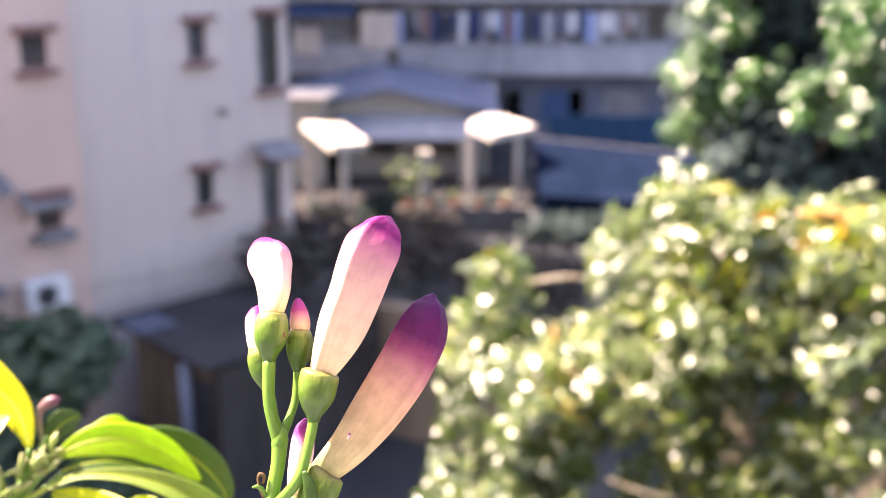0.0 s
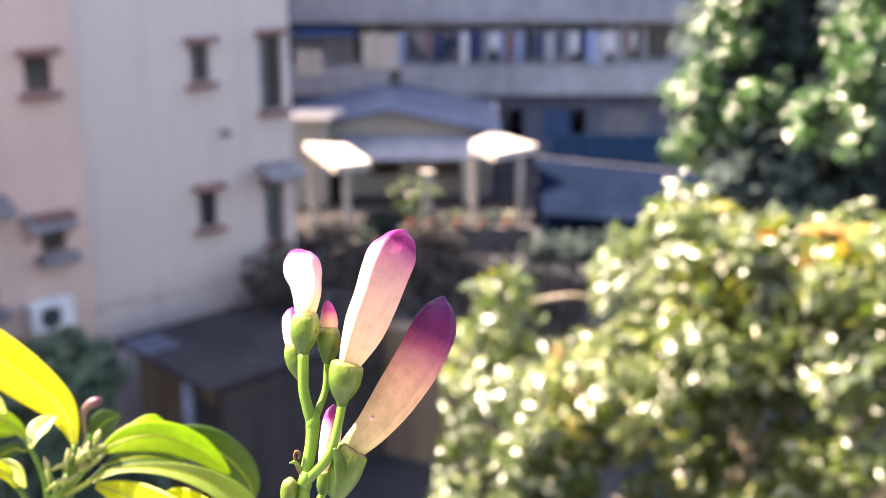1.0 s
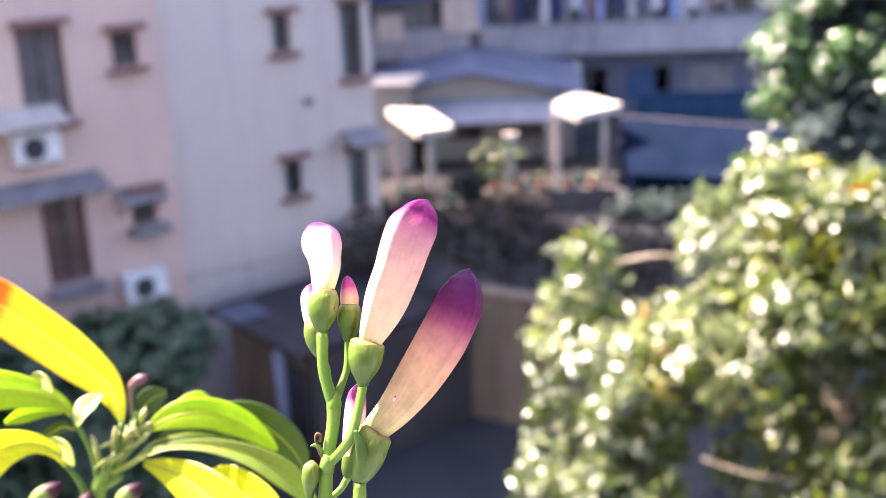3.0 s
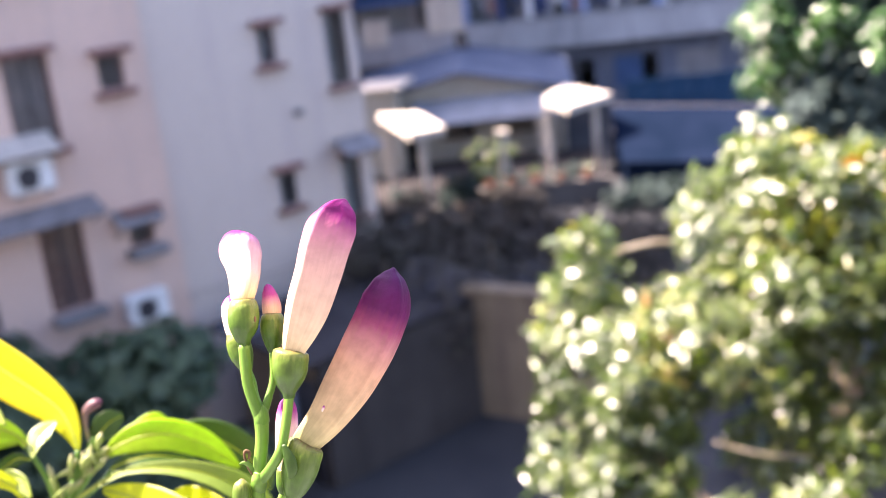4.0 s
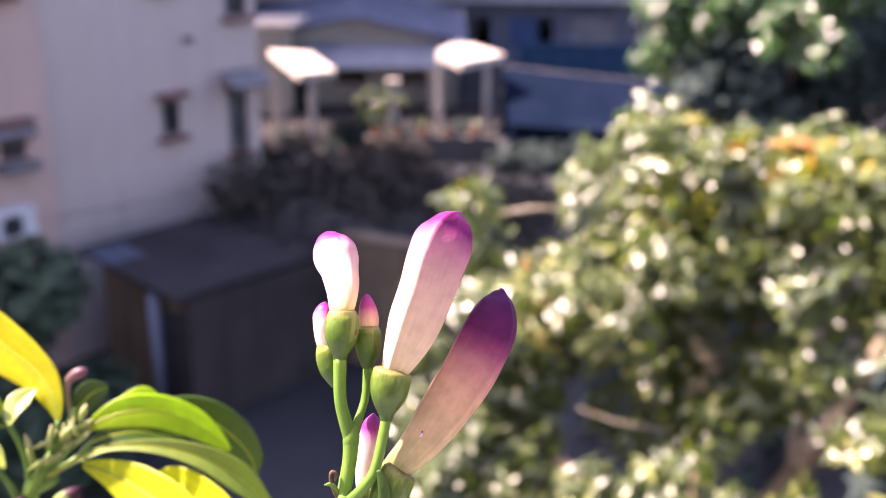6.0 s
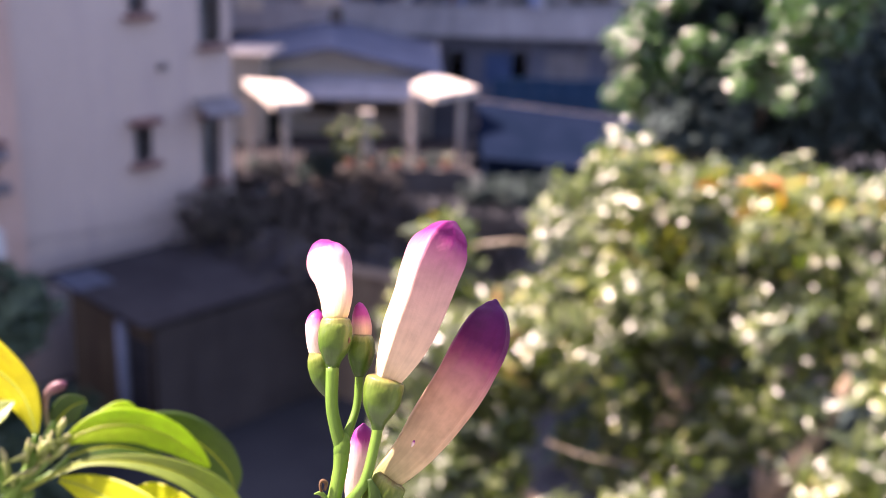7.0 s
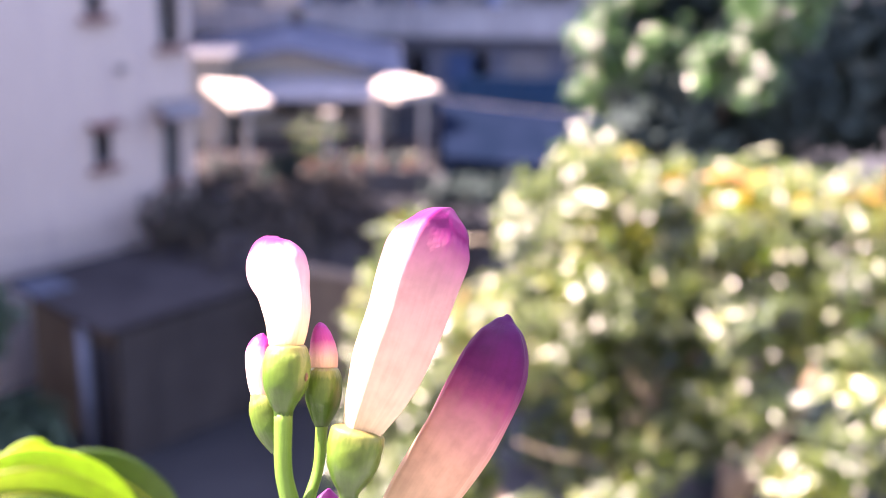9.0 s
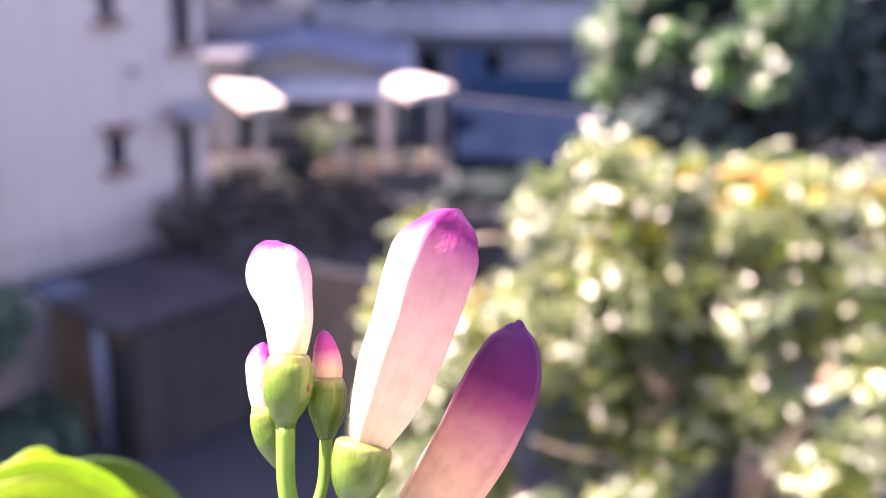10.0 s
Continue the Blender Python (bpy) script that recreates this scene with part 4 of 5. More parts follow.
def scatter(seed, n, lo, hi, r):
    g = np.random.default_rng(seed)
    out = []
    for _ in range(n):
        c = lo + (np.array(hi) - lo) * g.random(3)
        k = r * (0.7 + 0.6 * g.random())
        out.append((tuple(c), (k, k, k * 0.8)))
    return out


# near shrub tree: crown rises to the right, with a separate low lobe on its flank
BUSH = [((0.28, 5.3, 8.14), (0.22, 0.24, 0.24)), ((0.45, 5.3, 7.72), (0.42, 0.4, 0.34)), ((1.06, 5.5, 8.34), (0.33, 0.4, 0.30)), ((1.25, 5.6, 8.45), (0.34, 0.4, 0.24)),
        ((0.92, 5.3, 7.88), (0.46, 0.42, 0.32)), ((1.5, 5.6, 8.2), (0.5, 0.5, 0.38)), ((1.75, 5.7, 8.44), (0.36, 0.4, 0.22)), ((2.15, 5.7, 8.25), (0.5, 0.5, 0.36)),
        ((2.65, 5.8, 8.15), (0.5, 0.5, 0.4)), ((3.1, 5.9, 8.0), (0.6, 0.5, 0.44)), ((0.25, 5.2, 7.32), (0.36, 0.35, 0.3)), ((0.52, 5.2, 7.36), (0.24, 0.3, 0.24)),
        ((1.45, 5.55, 7.88), (0.42, 0.4, 0.28)), ((2.1, 5.6, 7.9), (0.45, 0.4, 0.3)), ((2.75, 5.7, 7.65), (0.4, 0.35, 0.3)), ((0.3, 5.1, 6.95), (0.32, 0.3, 0.26)),
        ((2.0, 5.6, 7.3), (0.27, 0.24, 0.2)), ((1.45, 5.95, 7.45), (0.42, 0.3, 0.3)), ((1.15, 5.9, 7.7), (0.3, 0.3, 0.2)), ((1.75, 5.9, 7.0), (0.4, 0.3, 0.25)), ((1.3, 5.9, 6.9), (0.3, 0.3, 0.2)), ((2.4, 5.4, 7.0), (0.2, 0.2, 0.15)), ((1.3, 5.0, 6.75), (0.4, 0.4, 0.25)), ((3.2, 5.5, 7.2), (0.5, 0.4, 0.4)), ((0.7, 5.0, 6.6), (0.4, 0.4, 0.25)),
        ((1.9, 5.0, 6.5), (0.45, 0.4, 0.2)), ((2.7, 5.1, 6.4), (0.6, 0.5, 0.3))]
def forward(c, r):
    """The crown's lower and eastern parts stand further out towards the house."""
    k = (c[1] + 0.35 - 0.33 * (c[0] - 0.3) - 0.52 * (8.4 - c[2])) / c[1]
    return (c[0] * k, c[1] * k, H + (c[2] - H) * k), tuple(v * k for v in r)


BUSH = [forward(c, r) for c, r in BUSH]


def reach(pts):
    """A limb that leaves the trunk and follows the crown outwards."""
    out = [pts[0]]
    for x, y, z, r in pts[1:]:
        (x, y, z), _ = forward((x, y, z), (r,))
        out.append((x, y, z, r))
    return out


rb = np.random.default_rng(77)
for c, r in list(BUSH):
    for _ in range(3):      # sprigs that stand out of the clump
        d = rb.normal(size=3)
        d[2] = abs(d[2]) * (0.9 if c[0] < 1.1 else 0.4)
        d /= np.linalg.norm(d)
        k = 0.09 + 0.06 * rb.random()
        BUSH.append((tuple(np.array(c) + d * r * (1.05 + 0.15 * rb.random())), (k, k, k)))
# toward lies midway between sun and camera, so that more leaves glint
bush = crown_tree("shrub_tree", "sunlit broad-leaved shrub tree with yellowing leaves", [(1.75, 6.2, 0.0, 0.10), (1.8, 6.15, 3.0, 0.08), (1.75, 6.1, 5.8, 0.06), (1.7, 6.0, 7.6, 0.035), (1.65, 5.9, 8.3, 0.012)],
                  [reach(pts) for pts in ([(1.72, 5.9, 5.0, 0.07), (1.1, 5.5, 6.4, 0.05), (0.6, 5.3, 7.2, 0.03), (0.4, 5.25, 8.0, 0.012)], [(1.7, 5.8, 5.8, 0.07), (2.3, 5.7, 6.9, 0.05), (2.8, 5.8, 7.9, 0.02)],
                   [(1.68, 5.75, 6.6, 0.05), (1.2, 5.6, 7.6, 0.03), (1.0, 5.5, 8.3, 0.012)], [(1.65, 5.7, 7.3, 0.04), (2.1, 5.6, 8.0, 0.025), (2.2, 5.7, 8.5, 0.01)],
                   [(1.72, 6.05, 5.5, 0.04), (1.2, 5.3, 6.6, 0.02), (0.85, 5.0, 7.02, 0.008)])],
                  BUSH, 31500, (0.084, 0.17), BUSH_LEAF, BARK, 11, jitter=0.75, lift=0.55, toward=(-0.56, -0.44, 0.70))
foliage("young_leaves", [forward(*q) for q in (((1.35, 5.5, 8.62), (0.3, 0.3, 0.10)), ((1.95, 5.5, 8.56), (0.5, 0.3, 0.10)), ((2.5, 5.5, 8.47), (0.4, 0.3, 0.12)), ((1.3, 5.25, 8.4), (0.2, 0.15, 0.14)))], 420, (0.12, 0.2), NEW_LEAF, bush, 12)
# large leaves set face-on to that same midway direction, to show bright
foliage("large_leaves", [((1.65, 4.3, 8.35), (0.07, 0.07, 0.06)), ((1.60, 4.25, 8.26), (0.03, 0.03, 0.03)), ((1.84, 3.95, 7.94), (0.05, 0.05, 0.05)), ((1.89, 4.05, 8.15), (0.05, 0.05, 0.05))], 30, (0.14, 0.16), BUSH_LEAF, bush, 14, whorl=6, lift=2.2, toward=(-0.56, -0.44, 0.70))
foliage("blossom", [forward(*q) for q in (((2.4, 4.9, 6.72), (0.22, 0.2, 0.12)), ((0.3, 4.8, 6.75), (0.10, 0.1, 0.08)))], 154, (0.09, 0.3), PINK_LEAF, bush, 13)
limb(bush, [(0.84, 5.75, 8.17, 0.008), (0.66, 5.66, 8.22, 0.012), (0.45, 5.6, 8.21, 0.012)], PALE_BARK, "twig")
limb(bush, [(0.76, 4.75, 7.55, 0.003), (0.95, 4.70, 7.50, 0.005), (1.2, 4.75, 7.43, 0.005)], PALE_BARK, "twig")

# darker tree behind
rt = np.random.default_rng(5)


def lobe(centre, radii, n, r):
    """Small clumps spread over an ellipsoid."""
    out = []
    for _ in range(n):
        d = rt.normal(size=3)
        d /= np.linalg.norm(d)
        k = r * (0.7 + 0.6 * rt.random())
        out.append((tuple(np.array(centre) + d * radii), (k, k, k * 0.8)))
    return out


TREE = lobe((3.2, 13.2, 8.25), (0.55, 0.6, 0.85), 34, 0.20) + lobe((3.45, 13.2, 9.8), (0.6, 0.7, 0.6), 20, 0.24) + lobe((4.2, 11.1, 9.1), (0.42, 0.4, 0.5), 36, 0.18) \
    + lobe((2.95, 13.0, 7.6), (0.3, 0.4, 0.3), 8, 0.2) + lobe((3.8, 11.2, 8.25), (0.36, 0.35, 0.28), 20, 0.15) + lobe((4.4, 11.2, 10.0), (0.5, 0.5, 0.45), 16, 0.22) + lobe((3.35, 12.6, 8.5), (0.3, 0.3, 0.5), 8, 0.12)
# leaves lean midway between sun and camera here too, for added glints
dtree = crown_tree("dark_tree", "dark green glossy-leaved tree behind the shrub", [(3.9, 13.9, 0.0, 0.22), (3.9, 13.9, 4.0, 0.17), (3.9, 13.8, 7.0, 0.11), (3.9, 13.7, 9.8, 0.03)],
           [[(3.9, 13.9, 5.0, 0.1), (3.5, 13.6, 6.8, 0.06), (3.2, 13.3, 8.4, 0.02)], [(3.9, 13.85, 5.8, 0.1), (4.1, 12.3, 7.6, 0.05), (4.2, 11.3, 9.2, 0.02)]],
           TREE, 25200, (0.080, 0.25), TREE_LEAF, DARK_BARK, 21, fill=0.15, jitter=0.6, lift=0.6, toward=(-0.62, -0.51, 0.60))
# darkly coloured leaves that paint the shaded hollows between the lit sprays
foliage("shade_coloured_leaves", [((3.35, 13.45, 8.4), (0.7, 0.5, 1.1)), ((3.6, 13.4, 9.9), (0.6, 0.5, 0.7)), ((4.5, 12.35, 8.6), (0.6, 0.4, 1.1)), ((3.9, 12.6, 7.5), (1.1, 0.4, 0.7)), ((5.2, 13.0, 7.8), (0.8, 0.4, 0.9)), ((4.6, 12.5, 10.2), (0.6, 0.4, 0.7)), ((3.95, 13.4, 9.2), (0.6, 0.4, 1.3))], 23100, (0.15, 0.3), DEEP_LEAF, dtree, 23, fill=0.7)
crown_tree("shaded_tree", "deep green tree behind the glossy tree, shade put into its leaf colour", [(6.4, 16.5, 0.0, 0.25), (6.4, 16.5, 4.0, 0.2), (6.4, 16.5, 8.0, 0.1), (6.4, 16.5, 11.0, 0.02)], [],
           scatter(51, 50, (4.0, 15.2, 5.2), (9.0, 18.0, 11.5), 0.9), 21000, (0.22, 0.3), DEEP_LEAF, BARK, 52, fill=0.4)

# yard shrubs, whose shade is put into a brown leaf colour, and the hedge by the house
crown_tree("yard_shrub", "dense shrub by the house, its shade put into dull brown leaves", [(-2.5, 23.2, 0.0, 0.12), (-2.5, 23.2, 1.6, 0.08), (-2.5, 23.2, 2.8, 0.02)], [],
           scatter(31, 34, (-3.6, 21.0, 0.4), (-1.7, 25.0, 2.6), 0.75), 16100, (0.11, 0.3), SHADE_BROWN_LEAF, BARK, 32, "shrub")
crown_tree("corner_shrub", "shrub against the house corner, its shade put into brown leaves", [(-3.0, 22.6, 0.0, 0.1), (-3.0, 22.6, 1.8, 0.06), (-3.0, 22.6, 3.0, 0.02)], [],
           scatter(33, 14, (-4.2, 22.0, 1.2), (-2.4, 24.6, 3.5), 0.6), 7000, (0.11, 0.3), SHADE_BROWN_LEAF, BARK, 34, "shrub")
crown_tree("hedge", "dark green hedge along the foot of the house", [(-7.5, 18.3, 0.0, 0.1), (-7.5, 18.3, 1.2, 0.07), (-7.5, 18.3, 2.0, 0.02)], [],
           scatter(35, 44, (-10.5, 15.8, 0.4), (-4.9, 17.8, 3.7), 0.7), 35000, (0.19, 0.32), HEDGE_LEAF, BARK, 36, "hedge")
crown_tree("terrace_shrub", "glossy shrub beside the terrace pillars", [(-1.0, 37.8, 0.0, 0.06), (-1.0, 37.8, 0.9, 0.04), (-0.9, 37.8, 1.7, 0.02)], [],
           [((-1.75, 37.6, 1.9), (0.24, 0.22, 0.2)), ((-1.35, 37.7, 2.1), (0.22, 0.2, 0.18)), ((-0.95, 37.5, 1.7), (0.26, 0.22, 0.2)), ((-0.75, 37.6, 2.05), (0.22, 0.2, 0.2)), ((-0.3, 37.5, 1.85), (0.24, 0.2, 0.18)), ((-1.5, 37.5, 1.45), (0.2, 0.2, 0.2)), ((-1.1, 37.6, 1.2), (0.45, 0.4, 0.4))], 840, (0.13, 0.26), BUSH_LEAF, BARK, 38, "shrub", jitter=0.6)
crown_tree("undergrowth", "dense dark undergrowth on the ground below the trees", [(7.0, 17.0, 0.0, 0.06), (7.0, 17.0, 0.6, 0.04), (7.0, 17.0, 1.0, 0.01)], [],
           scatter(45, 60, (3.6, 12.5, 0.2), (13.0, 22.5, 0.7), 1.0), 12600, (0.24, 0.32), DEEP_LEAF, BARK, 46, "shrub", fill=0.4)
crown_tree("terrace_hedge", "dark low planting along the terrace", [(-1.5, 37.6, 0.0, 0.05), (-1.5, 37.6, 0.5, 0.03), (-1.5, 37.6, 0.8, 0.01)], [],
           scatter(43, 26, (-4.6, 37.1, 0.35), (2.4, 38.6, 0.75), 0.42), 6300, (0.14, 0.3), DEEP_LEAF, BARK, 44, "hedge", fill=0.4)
crown_tree("low_shrub", "low shrub below the terrace wall, its shade put into dull brown leaves", [(-1.0, 35.2, 0.0, 0.05), (-1.0, 35.2, 0.6, 0.03), (-1.0, 35.2, 1.1, 0.01)], [],
           scatter(40, 24, (-5.2, 34.6, 0.3), (1.4, 36.0, 0.95), 0.5), 4900, (0.16, 0.3), SHADE_BROWN_LEAF, BARK, 39, "shrub")

crown_tree("low_hedge", "low dark hedge before the blue shed", [(5.5, 36.0, 0.0, 0.06), (5.5, 36.0, 0.5, 0.04), (5.5, 36.0, 0.8, 0.01)], [],
           scatter(61, 26, (2.9, 35.2, 0.15), (9.5, 36.6, 0.5), 0.5), 5600, (0.16, 0.3), DEEP_LEAF, BARK, 62, "hedge", fill=0.4)
solid("terrace_floor", boxed(-6.0, 36.9, 0.005, 3.0, 45.0, 0.03), DARK_PAVING, "concrete floor of the terrace, its shade put into a dark colour", "floor", kind="structure")
crown_tree("thicket", "dense thicket across the yard, its shade put into brown leaves", [(-1.0, 29.0, 0.0, 0.1), (-1.0, 29.0, 0.9, 0.06), (-1.0, 29.0, 1.4, 0.02)], [],
           scatter(41, 46, (-4.0, 25.6, 0.1), (3.6, 34.0, 0.8), 0.85), 24500, (0.12, 0.3), SHADE_BROWN_LEAF, BARK, 42, "shrub", fill=0.4)

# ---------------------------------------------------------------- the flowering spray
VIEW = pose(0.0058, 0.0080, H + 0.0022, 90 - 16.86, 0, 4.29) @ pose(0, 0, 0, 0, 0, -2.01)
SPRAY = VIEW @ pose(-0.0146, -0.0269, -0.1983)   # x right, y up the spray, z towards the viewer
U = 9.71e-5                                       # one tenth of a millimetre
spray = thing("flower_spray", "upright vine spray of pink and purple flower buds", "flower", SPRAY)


def bud(centre, calyx, petal, flat=0.8, twist=0.0, label="", corner=None, sharp=0.0, folds=(), seams=()):
    """One bud: a petal tube of rows x, y, z, radius and a calyx cup below it."""
    tube = part("bud", loft(centre, U, sides=72, steps=14, flat=flat, ridge=0.012, lobes=5, twist=twist, corner=corner, sharp=sharp, lump=0.012, folds=folds, seams=seams), petal, spray, label, True)
    cup = loft(calyx, U, sides=44, steps=8, flat=0.95, ridge=0.012, lobes=5, lump=0.009)
    part("calyx", cup, CALYX, tube, "waxy green calyx", True)
    return tube


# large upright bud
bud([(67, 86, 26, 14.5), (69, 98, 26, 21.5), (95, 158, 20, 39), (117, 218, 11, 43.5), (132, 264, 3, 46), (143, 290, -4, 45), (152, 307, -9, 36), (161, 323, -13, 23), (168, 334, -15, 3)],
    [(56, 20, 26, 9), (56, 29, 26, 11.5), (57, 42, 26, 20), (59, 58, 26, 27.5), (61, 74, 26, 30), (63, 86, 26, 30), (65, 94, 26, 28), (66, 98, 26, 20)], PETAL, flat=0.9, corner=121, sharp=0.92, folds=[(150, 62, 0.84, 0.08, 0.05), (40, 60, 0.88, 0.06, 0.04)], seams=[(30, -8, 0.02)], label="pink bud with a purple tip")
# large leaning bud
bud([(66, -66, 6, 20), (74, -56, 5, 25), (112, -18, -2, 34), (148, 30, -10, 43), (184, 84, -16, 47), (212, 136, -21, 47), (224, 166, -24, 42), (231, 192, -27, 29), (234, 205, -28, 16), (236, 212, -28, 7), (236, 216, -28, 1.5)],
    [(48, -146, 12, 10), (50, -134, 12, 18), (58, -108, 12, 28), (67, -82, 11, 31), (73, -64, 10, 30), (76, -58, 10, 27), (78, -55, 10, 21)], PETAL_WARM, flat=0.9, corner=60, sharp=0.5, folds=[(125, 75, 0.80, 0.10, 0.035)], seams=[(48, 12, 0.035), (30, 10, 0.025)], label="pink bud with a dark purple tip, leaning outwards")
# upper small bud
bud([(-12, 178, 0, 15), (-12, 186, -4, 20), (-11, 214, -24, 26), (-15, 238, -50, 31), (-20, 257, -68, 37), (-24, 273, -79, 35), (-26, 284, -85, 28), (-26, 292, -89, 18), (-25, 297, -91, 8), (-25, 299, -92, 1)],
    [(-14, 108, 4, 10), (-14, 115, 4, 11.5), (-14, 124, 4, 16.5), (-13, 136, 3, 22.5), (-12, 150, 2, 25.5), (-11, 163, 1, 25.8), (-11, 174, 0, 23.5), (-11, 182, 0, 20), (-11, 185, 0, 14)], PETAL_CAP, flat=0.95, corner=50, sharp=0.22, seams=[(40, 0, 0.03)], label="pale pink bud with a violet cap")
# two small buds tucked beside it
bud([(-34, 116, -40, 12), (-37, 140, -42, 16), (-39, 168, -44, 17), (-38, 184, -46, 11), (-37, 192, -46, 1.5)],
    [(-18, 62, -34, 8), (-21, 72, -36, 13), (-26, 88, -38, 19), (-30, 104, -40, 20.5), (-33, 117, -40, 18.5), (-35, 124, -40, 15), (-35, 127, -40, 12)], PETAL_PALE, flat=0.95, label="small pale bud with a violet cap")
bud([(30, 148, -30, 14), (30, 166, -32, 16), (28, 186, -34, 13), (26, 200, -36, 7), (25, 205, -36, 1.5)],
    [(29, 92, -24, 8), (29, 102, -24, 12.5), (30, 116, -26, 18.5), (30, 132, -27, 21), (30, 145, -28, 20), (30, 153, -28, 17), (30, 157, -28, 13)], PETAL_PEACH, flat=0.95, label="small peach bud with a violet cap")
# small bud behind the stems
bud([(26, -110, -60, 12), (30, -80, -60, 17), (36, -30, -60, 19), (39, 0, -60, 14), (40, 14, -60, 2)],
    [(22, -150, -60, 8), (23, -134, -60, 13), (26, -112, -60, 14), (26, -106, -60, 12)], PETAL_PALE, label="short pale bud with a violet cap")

STEM_WAY = [(-60, -6450, -1950, 26), (-90, -3800, -1100, 22), (-40, -1100, -200, 15), (-16, -300, 0, 13), (-12, -170, 0, 12), (-8, -110, 0, 11), (2, -50, 0, 11), (4, -16, 0, 12), (3, 2, 0, 9), (2, 12, 0, 3)]
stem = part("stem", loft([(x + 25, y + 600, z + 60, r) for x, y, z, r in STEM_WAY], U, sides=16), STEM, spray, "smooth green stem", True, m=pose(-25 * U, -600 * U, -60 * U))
cam.data.dof.use_dof, cam.data.dof.focus_object, cam.data.dof.aperture_fstop = True, stem, 22.0
for pts in ([(4, -26, 0, 9), (1, -6, 1, 10.5), (-6, 18, 2, 10), (-13, 52, 4, 9.5), (-14, 112, 4, 10)], [(4, -24, 0, 8), (8, -4, -2, 8), (18, 22, -10, 6.5), (26, 50, -18, 6.2), (29, 94, -24, 7)],
            [(4, 2, 0, 7), (-6, 24, -20, 6), (-10, 44, -30, 6), (-18, 64, -34, 7)], [(-10, -118, 2, 9), (12, -96, 16, 8.5), (32, -70, 30, 8.5), (42, -46, 32, 8), (52, 0, 28, 8), (56, 24, 26, 8)],
            [(16, -420, 12, 11), (38, -240, 14, 12), (46, -190, 14, 12), (48, -144, 14, 11)], [(-20, -190, -30, 6), (8, -170, -55, 6), (22, -148, -60, 7)], [(-14, -320, 4, 10), (2, -380, 8, 10), (16, -424, 12, 10)]):
    part("stalk", loft(pts, U, sides=14), STEM, spray, smooth=True)
for pts in ([(3, -34, 0, 9), (4, -20, 0, 12.2), (5, -6, 0, 12.5), (7, 4, -2, 9), (8, 10, -4, 3)], [(-9, -130, 0, 11), (-8, -118, 3, 13), (-6, -108, 5, 12.5), (-4, -98, 6, 10)],
            [(17, -436, 12, 10), (16, -424, 12, 12.5), (17, -410, 12, 11)]):
    part("node", loft(pts, U, sides=16, lump=0.03), STEM, spray, "swollen joint of the stem", True)
part("side_bud", loft([(-36, -184, 6, 3), (-38, -160, 8, 9), (-36, -136, 10, 15), (-34, -116, 12, 13), (-33, -106, 12, 3)], U, sides=16), CALYX, spray, "tiny closed green bud", True)
part("stalk", loft([(-14, -230, 2, 4), (-32, -206, 4, 4), (-36, -180, 6, 5)], U, sides=10), STEM, spray, smooth=True)
part("withered_tip", loft([(-14, -104, 2, 4), (-22, -88, 6, 3), (-27, -70, 8, 2), (-24, -62, 8, 3), (-18, -66, 8, 3), (-20, -76, 8, 2)], U, sides=10), WITHERED, spray, "curled withered brown tip", True)
part("scale_leaf", loft([(-12, -100, 6, 3), (-24, -82, 8, 4), (-36, -82, 8, 1)], U, sides=10, flat=0.5), STEM, spray, "small pointed green scale", True)
part("fleck", loft([(107, -6, 26, 0.8), (108, -3, 28, 2.0), (110, 1, 28, 2.2), (111, 4, 27, 0.8)], U, sides=10), PETAL_PALE, spray, "tiny pale fleck on the leaning bud", True)
part("blemish", loft([(8, 146, 14, 0.8), (9, 149, 15, 2.2), (9, 153, 15, 2.4), (9, 156, 14, 0.8)], U, sides=10), WITHERED, spray, "tiny brown blemish on a calyx", True)
part("bract", loft([(44, -50, 48, 3), (52, -72, 50, 9), (54, -92, 48, 9), (48, -106, 46, 2)], U, sides=12, flat=0.3), LEAF_DARK, spray, "dark split bract", True)

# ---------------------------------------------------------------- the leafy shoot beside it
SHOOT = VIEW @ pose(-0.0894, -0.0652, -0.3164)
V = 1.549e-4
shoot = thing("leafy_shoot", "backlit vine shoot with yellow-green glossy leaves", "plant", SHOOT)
part("stem", loft([(-60, -4120, -1230, 26), (-90, -2400, -700, 22), (-40, -700, -120, 18), (-10, -140, 0, 15), (0, -10, 0, 14), (18, 24, 0, 12), (50, 80, 0, 9), (70, 130, 0, 4)], V, sides=14), STEM, shoot, "knobbly green stem", True)


def shoot_leaf(pts, material, fold, lean, label="", wave=0.05, stalk=None):
    lf = part("leaf", blade(pts, V, fold, lean, 2.0, wave=wave), material, shoot, label, True)
    rib = [(x, y, z - 1.5, max(0.6, 2.6 * (1 - i / len(pts)))) for i, (x, y, z, w) in enumerate(pts)]
    part("midrib", loft(rib, V, sides=8), RIB, lf, smooth=True)
    if stalk:
        part("leaf_stalk", loft([(*pts[0][:3], 4.5), *stalk], V, sides=10), STEM, lf, smooth=True)


shoot_leaf([(45, 111, 8, 4), (33, 147, 0, 20), (7, 182, -15, 32.2), (-57, 226, -40, 43.8), (-139, 275, -70, 47.6), (-210, 315, -95, 48.1), (-263, 336, -110, 40), (-304, 348, -120, 8.5)], LEAF_ORANGE, 5, 8, "yellow-green leaf with an orange withered tip", stalk=[(36, 60, 6, 5), (12, 10, 0, 6)])
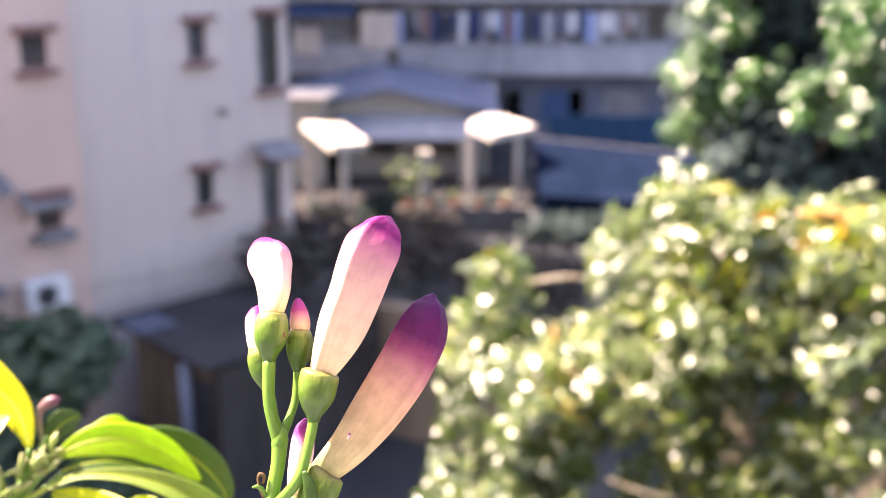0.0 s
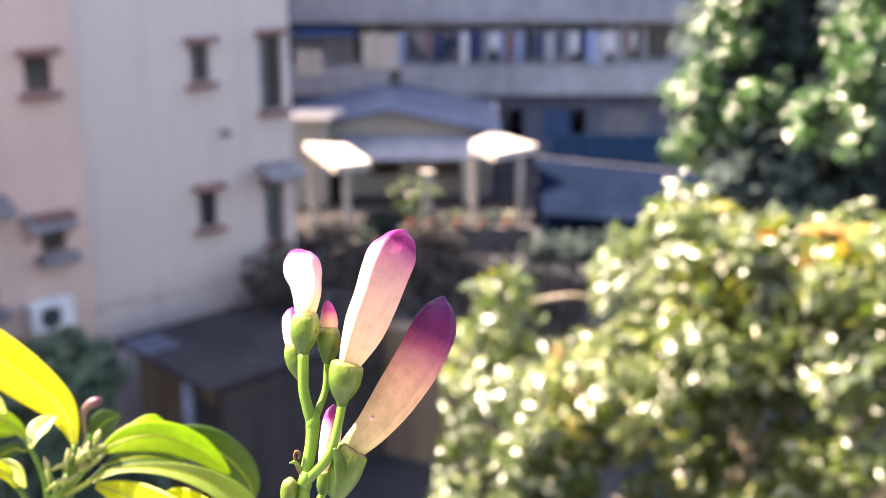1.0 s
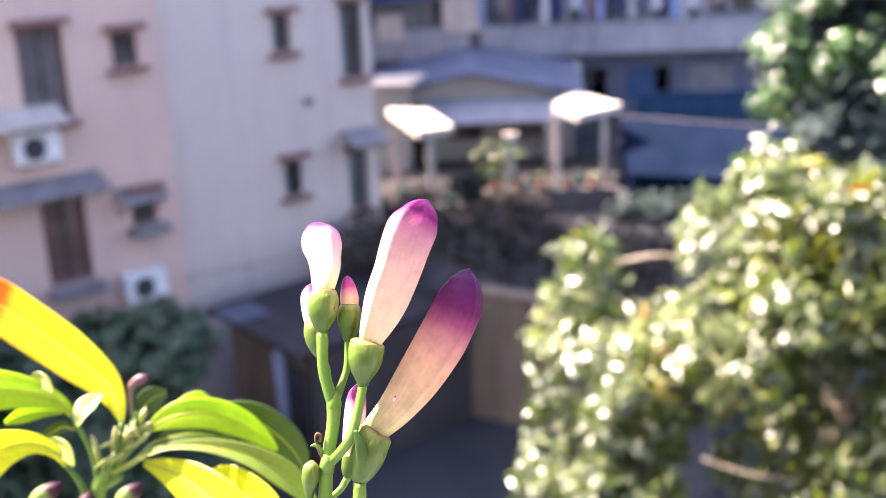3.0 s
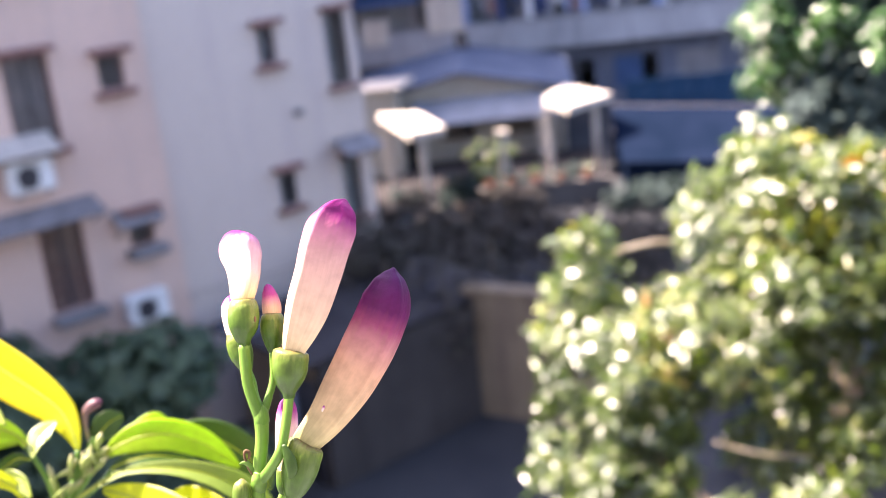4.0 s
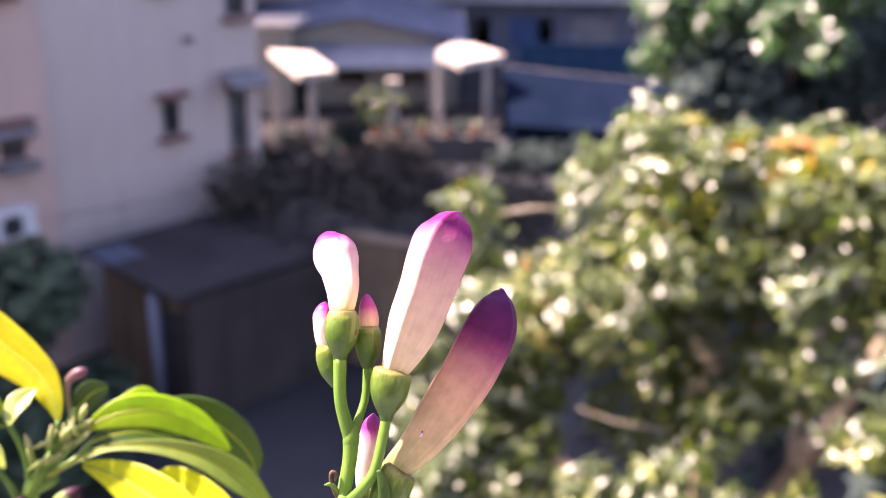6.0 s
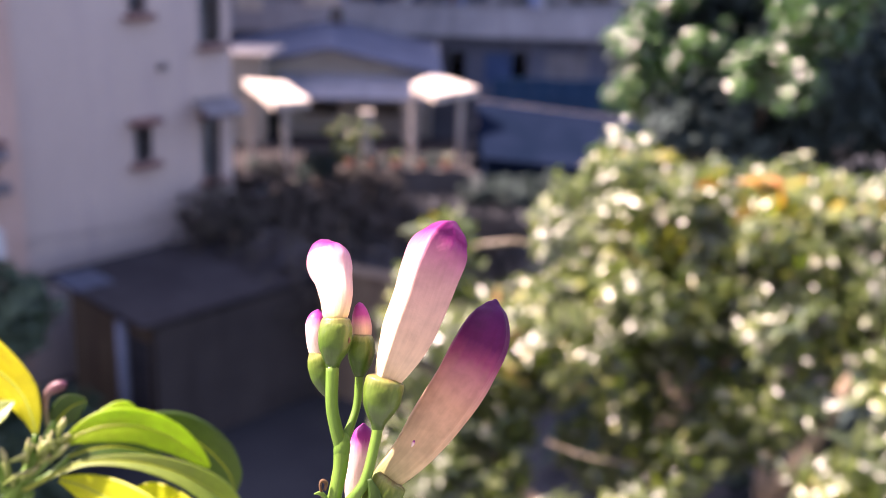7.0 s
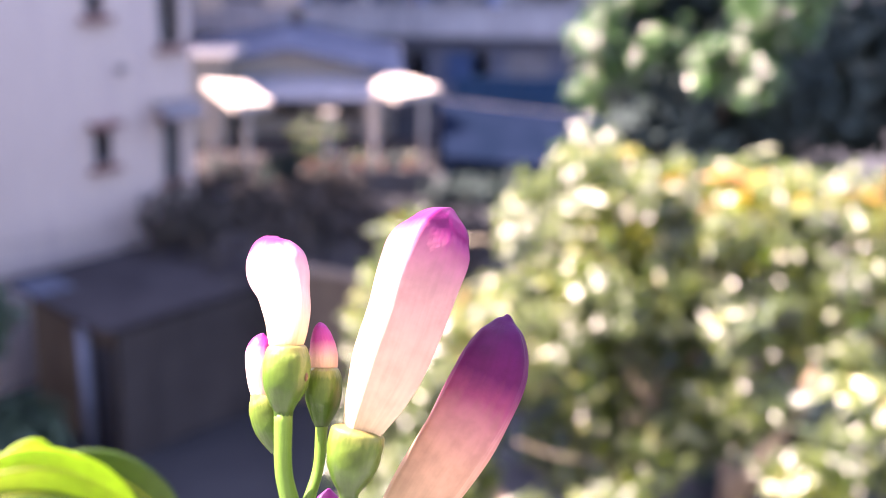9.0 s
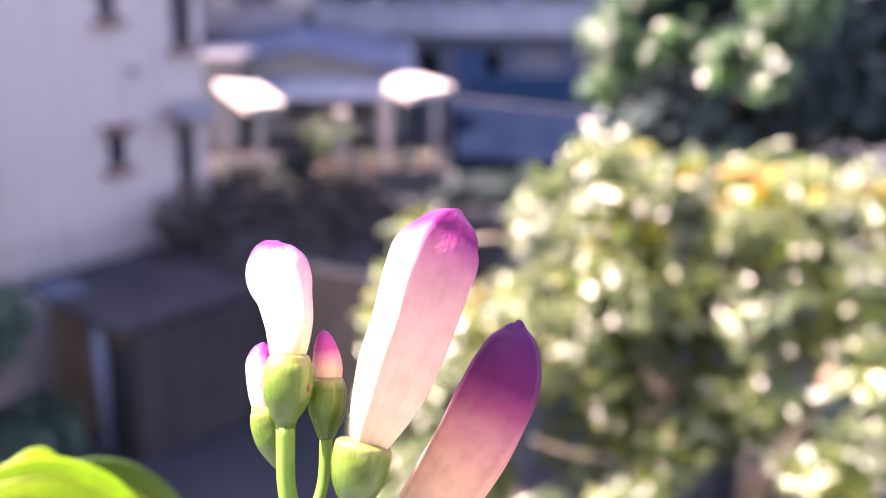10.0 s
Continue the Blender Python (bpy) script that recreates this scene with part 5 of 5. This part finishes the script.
shoot_leaf([(-41, 123, 6, 5), (-58, 145, 8, 13.9), (-105, 163, 6, 25.9), (-165, 170, 0, 36), (-223, 168, -8, 40.2), (-282, 160, -16, 34.3), (-329, 149, -20, 8.1)], LEAF, 8, 8, stalk=[(-10, 60, 4, 5), (0, 4, 0, 6)])
shoot_leaf([(-62, 129, -6, 4), (-97, 129, -6, 10), (-133, 123, -8, 14.1), (-164, 110, -10, 4)], LEAF, 14, 6)
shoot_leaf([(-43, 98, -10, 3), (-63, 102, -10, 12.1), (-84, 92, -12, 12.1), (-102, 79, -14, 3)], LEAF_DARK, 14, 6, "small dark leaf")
shoot_leaf([(-49, 39, 14, 5), (-69, 65, 18, 11.9), (-108, 80, 20, 19.8), (-159, 70, 16, 33.7), (-211, 39, 10, 45.8), (-263, 3, 4, 43.9), (-305, -38, 0, 12)], LEAF_YELLOW, 8, 6, stalk=[(-24, 0, 8, 6), (-8, -50, 0, 7)])
shoot_leaf([(89, 96, 10, 4), (113, 113, 14, 15.9), (153, 126, 14, 25.8), (202, 125, 10, 26.9), (251, 106, 4, 24), (288, 79, -2, 14), (310, 59, -6, 3)], LEAF, 4, 10, stalk=[(60, 66, 8, 5), (30, 30, 0, 6)])
shoot_leaf([(116, 117, 4, 3), (147, 140, 2, 12), (175, 152, 0, 12), (199, 145, -4, 3)], LEAF, 10, 30)
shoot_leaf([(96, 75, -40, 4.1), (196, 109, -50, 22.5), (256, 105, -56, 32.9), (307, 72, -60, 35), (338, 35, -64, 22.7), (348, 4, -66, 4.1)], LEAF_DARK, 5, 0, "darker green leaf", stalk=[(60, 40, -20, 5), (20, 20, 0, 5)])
# shade from the leaf above it is put into its dark green
shoot_leaf([(91, 71, -16, 4), (121, 81, -20, 14.1), (160, 86, -24, 18.2), (200, 79, -28, 14.2), (235, 67, -30, 4.1)], LEAF_DARK, 8, 20, "dark green leaf with shade put into its colour")
shoot_leaf([(30, 24, 20, 5), (81, 53, 24, 4.9), (131, 72, 28, 6.9), (200, 72, 28, 12.8), (268, 53, 22, 19.8), (327, 16, 12, 23.9), (375, -32, 4, 8)], LEAF_UNDER, 14, 30, "dull leaf seen edge-on", stalk=[(40, 18, 10, 7), (10, 0, 0, 8)])
shoot_leaf([(83, 42, 12, 5), (125, 31, 22, 21.8), (174, 11, 45, 37.2), (230, -19, 85, 42.2), (274, -63, 120, 28.2), (296, -109, 140, 3.7)], LEAF_YELLOW, 6, 4)
shoot_leaf([(185, 2, 2, 4), (217, 16, 10, 21.9), (256, -3, 36, 35.4), (295, -42, 70, 42.5), (329, -89, 110, 9.5)], LEAF_YELLOW, 6, 0)
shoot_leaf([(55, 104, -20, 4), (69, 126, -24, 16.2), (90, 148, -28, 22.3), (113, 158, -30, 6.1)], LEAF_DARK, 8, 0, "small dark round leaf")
for pts in ([(-65, 166, 30, 3), (-81, 182, 20, 13.9), (-98, 189, 8, 13.9), (-115, 190, 0, 2)],
            [(-23, 109, 34, 3), (-19, 133, 21, 17.8), (-8, 148, 8, 15.9), (9, 160, -1, 2)],
            [(-28, 44, 40, 3.9), (-45, 65, 27, 17.8), (-66, 76, 14, 14.9), (-85, 83, 5, 2)]):
    shoot_leaf(pts, LEAF_GLOSS, 6, 24, "small glossy curled leaf")
ry = random.Random(17)
for n in range(22):         # crowded young buds, small and uneven
    a = n / 21
    x, y = 6 + 78 * a + ry.uniform(-12, 12), 44 + 62 * a + ry.uniform(-16, 16)
    ln, tilt, fat = ry.uniform(16, 34), ry.uniform(-0.6, 1.1), ry.uniform(3.6, 6.0)
    dx, dy, z = math.sin(tilt) * ln, math.cos(tilt) * ln, ry.uniform(8, 30)
    part("young_bud", loft([(x - dx * 0.4, y - dy * 0.5, z - 6, fat * 0.5), (x, y, z, fat * 0.7), (x + dx * 0.35, y + dy * 0.35, z + 1, fat), (x + dx * 0.7, y + dy * 0.7, z, fat * 0.75), (x + dx, y + dy, z - 1, fat * 0.25)], V, sides=9), YOUNG, shoot, "pale green young bud", True)
part("pink_bud", loft([(61, 105, -14, 3), (55, 145, -12, 4), (56, 169, -10, 6), (68, 181, -8, 9), (80, 186, -6, 8), (87, 189, -6, 2)], V, sides=12), DUSKY, shoot, "small pink bud tip", True)
for x, y, dx in ((-200, -46, 14), (-112, -34, 60), (-16, -50, 12), (38, -36, 46), (-60, -66, 30)):
    tip = part("low_bud", loft([(x, y, 30, 8), (x + dx * 0.4, y + 22, 32, 17), (x + dx * 0.8, y + 38, 32, 13), (x + dx, y + 48, 30, 2)], V, sides=14), PURPLE_TIP, shoot, "green bud with a purple tip", True)
    part("stalk", loft([(x, y, 30, 7), (x - dx * 0.2, y - 60, 24, 7), (-30, -240, 6, 8)], V, sides=10), STEM, shoot, smooth=True)
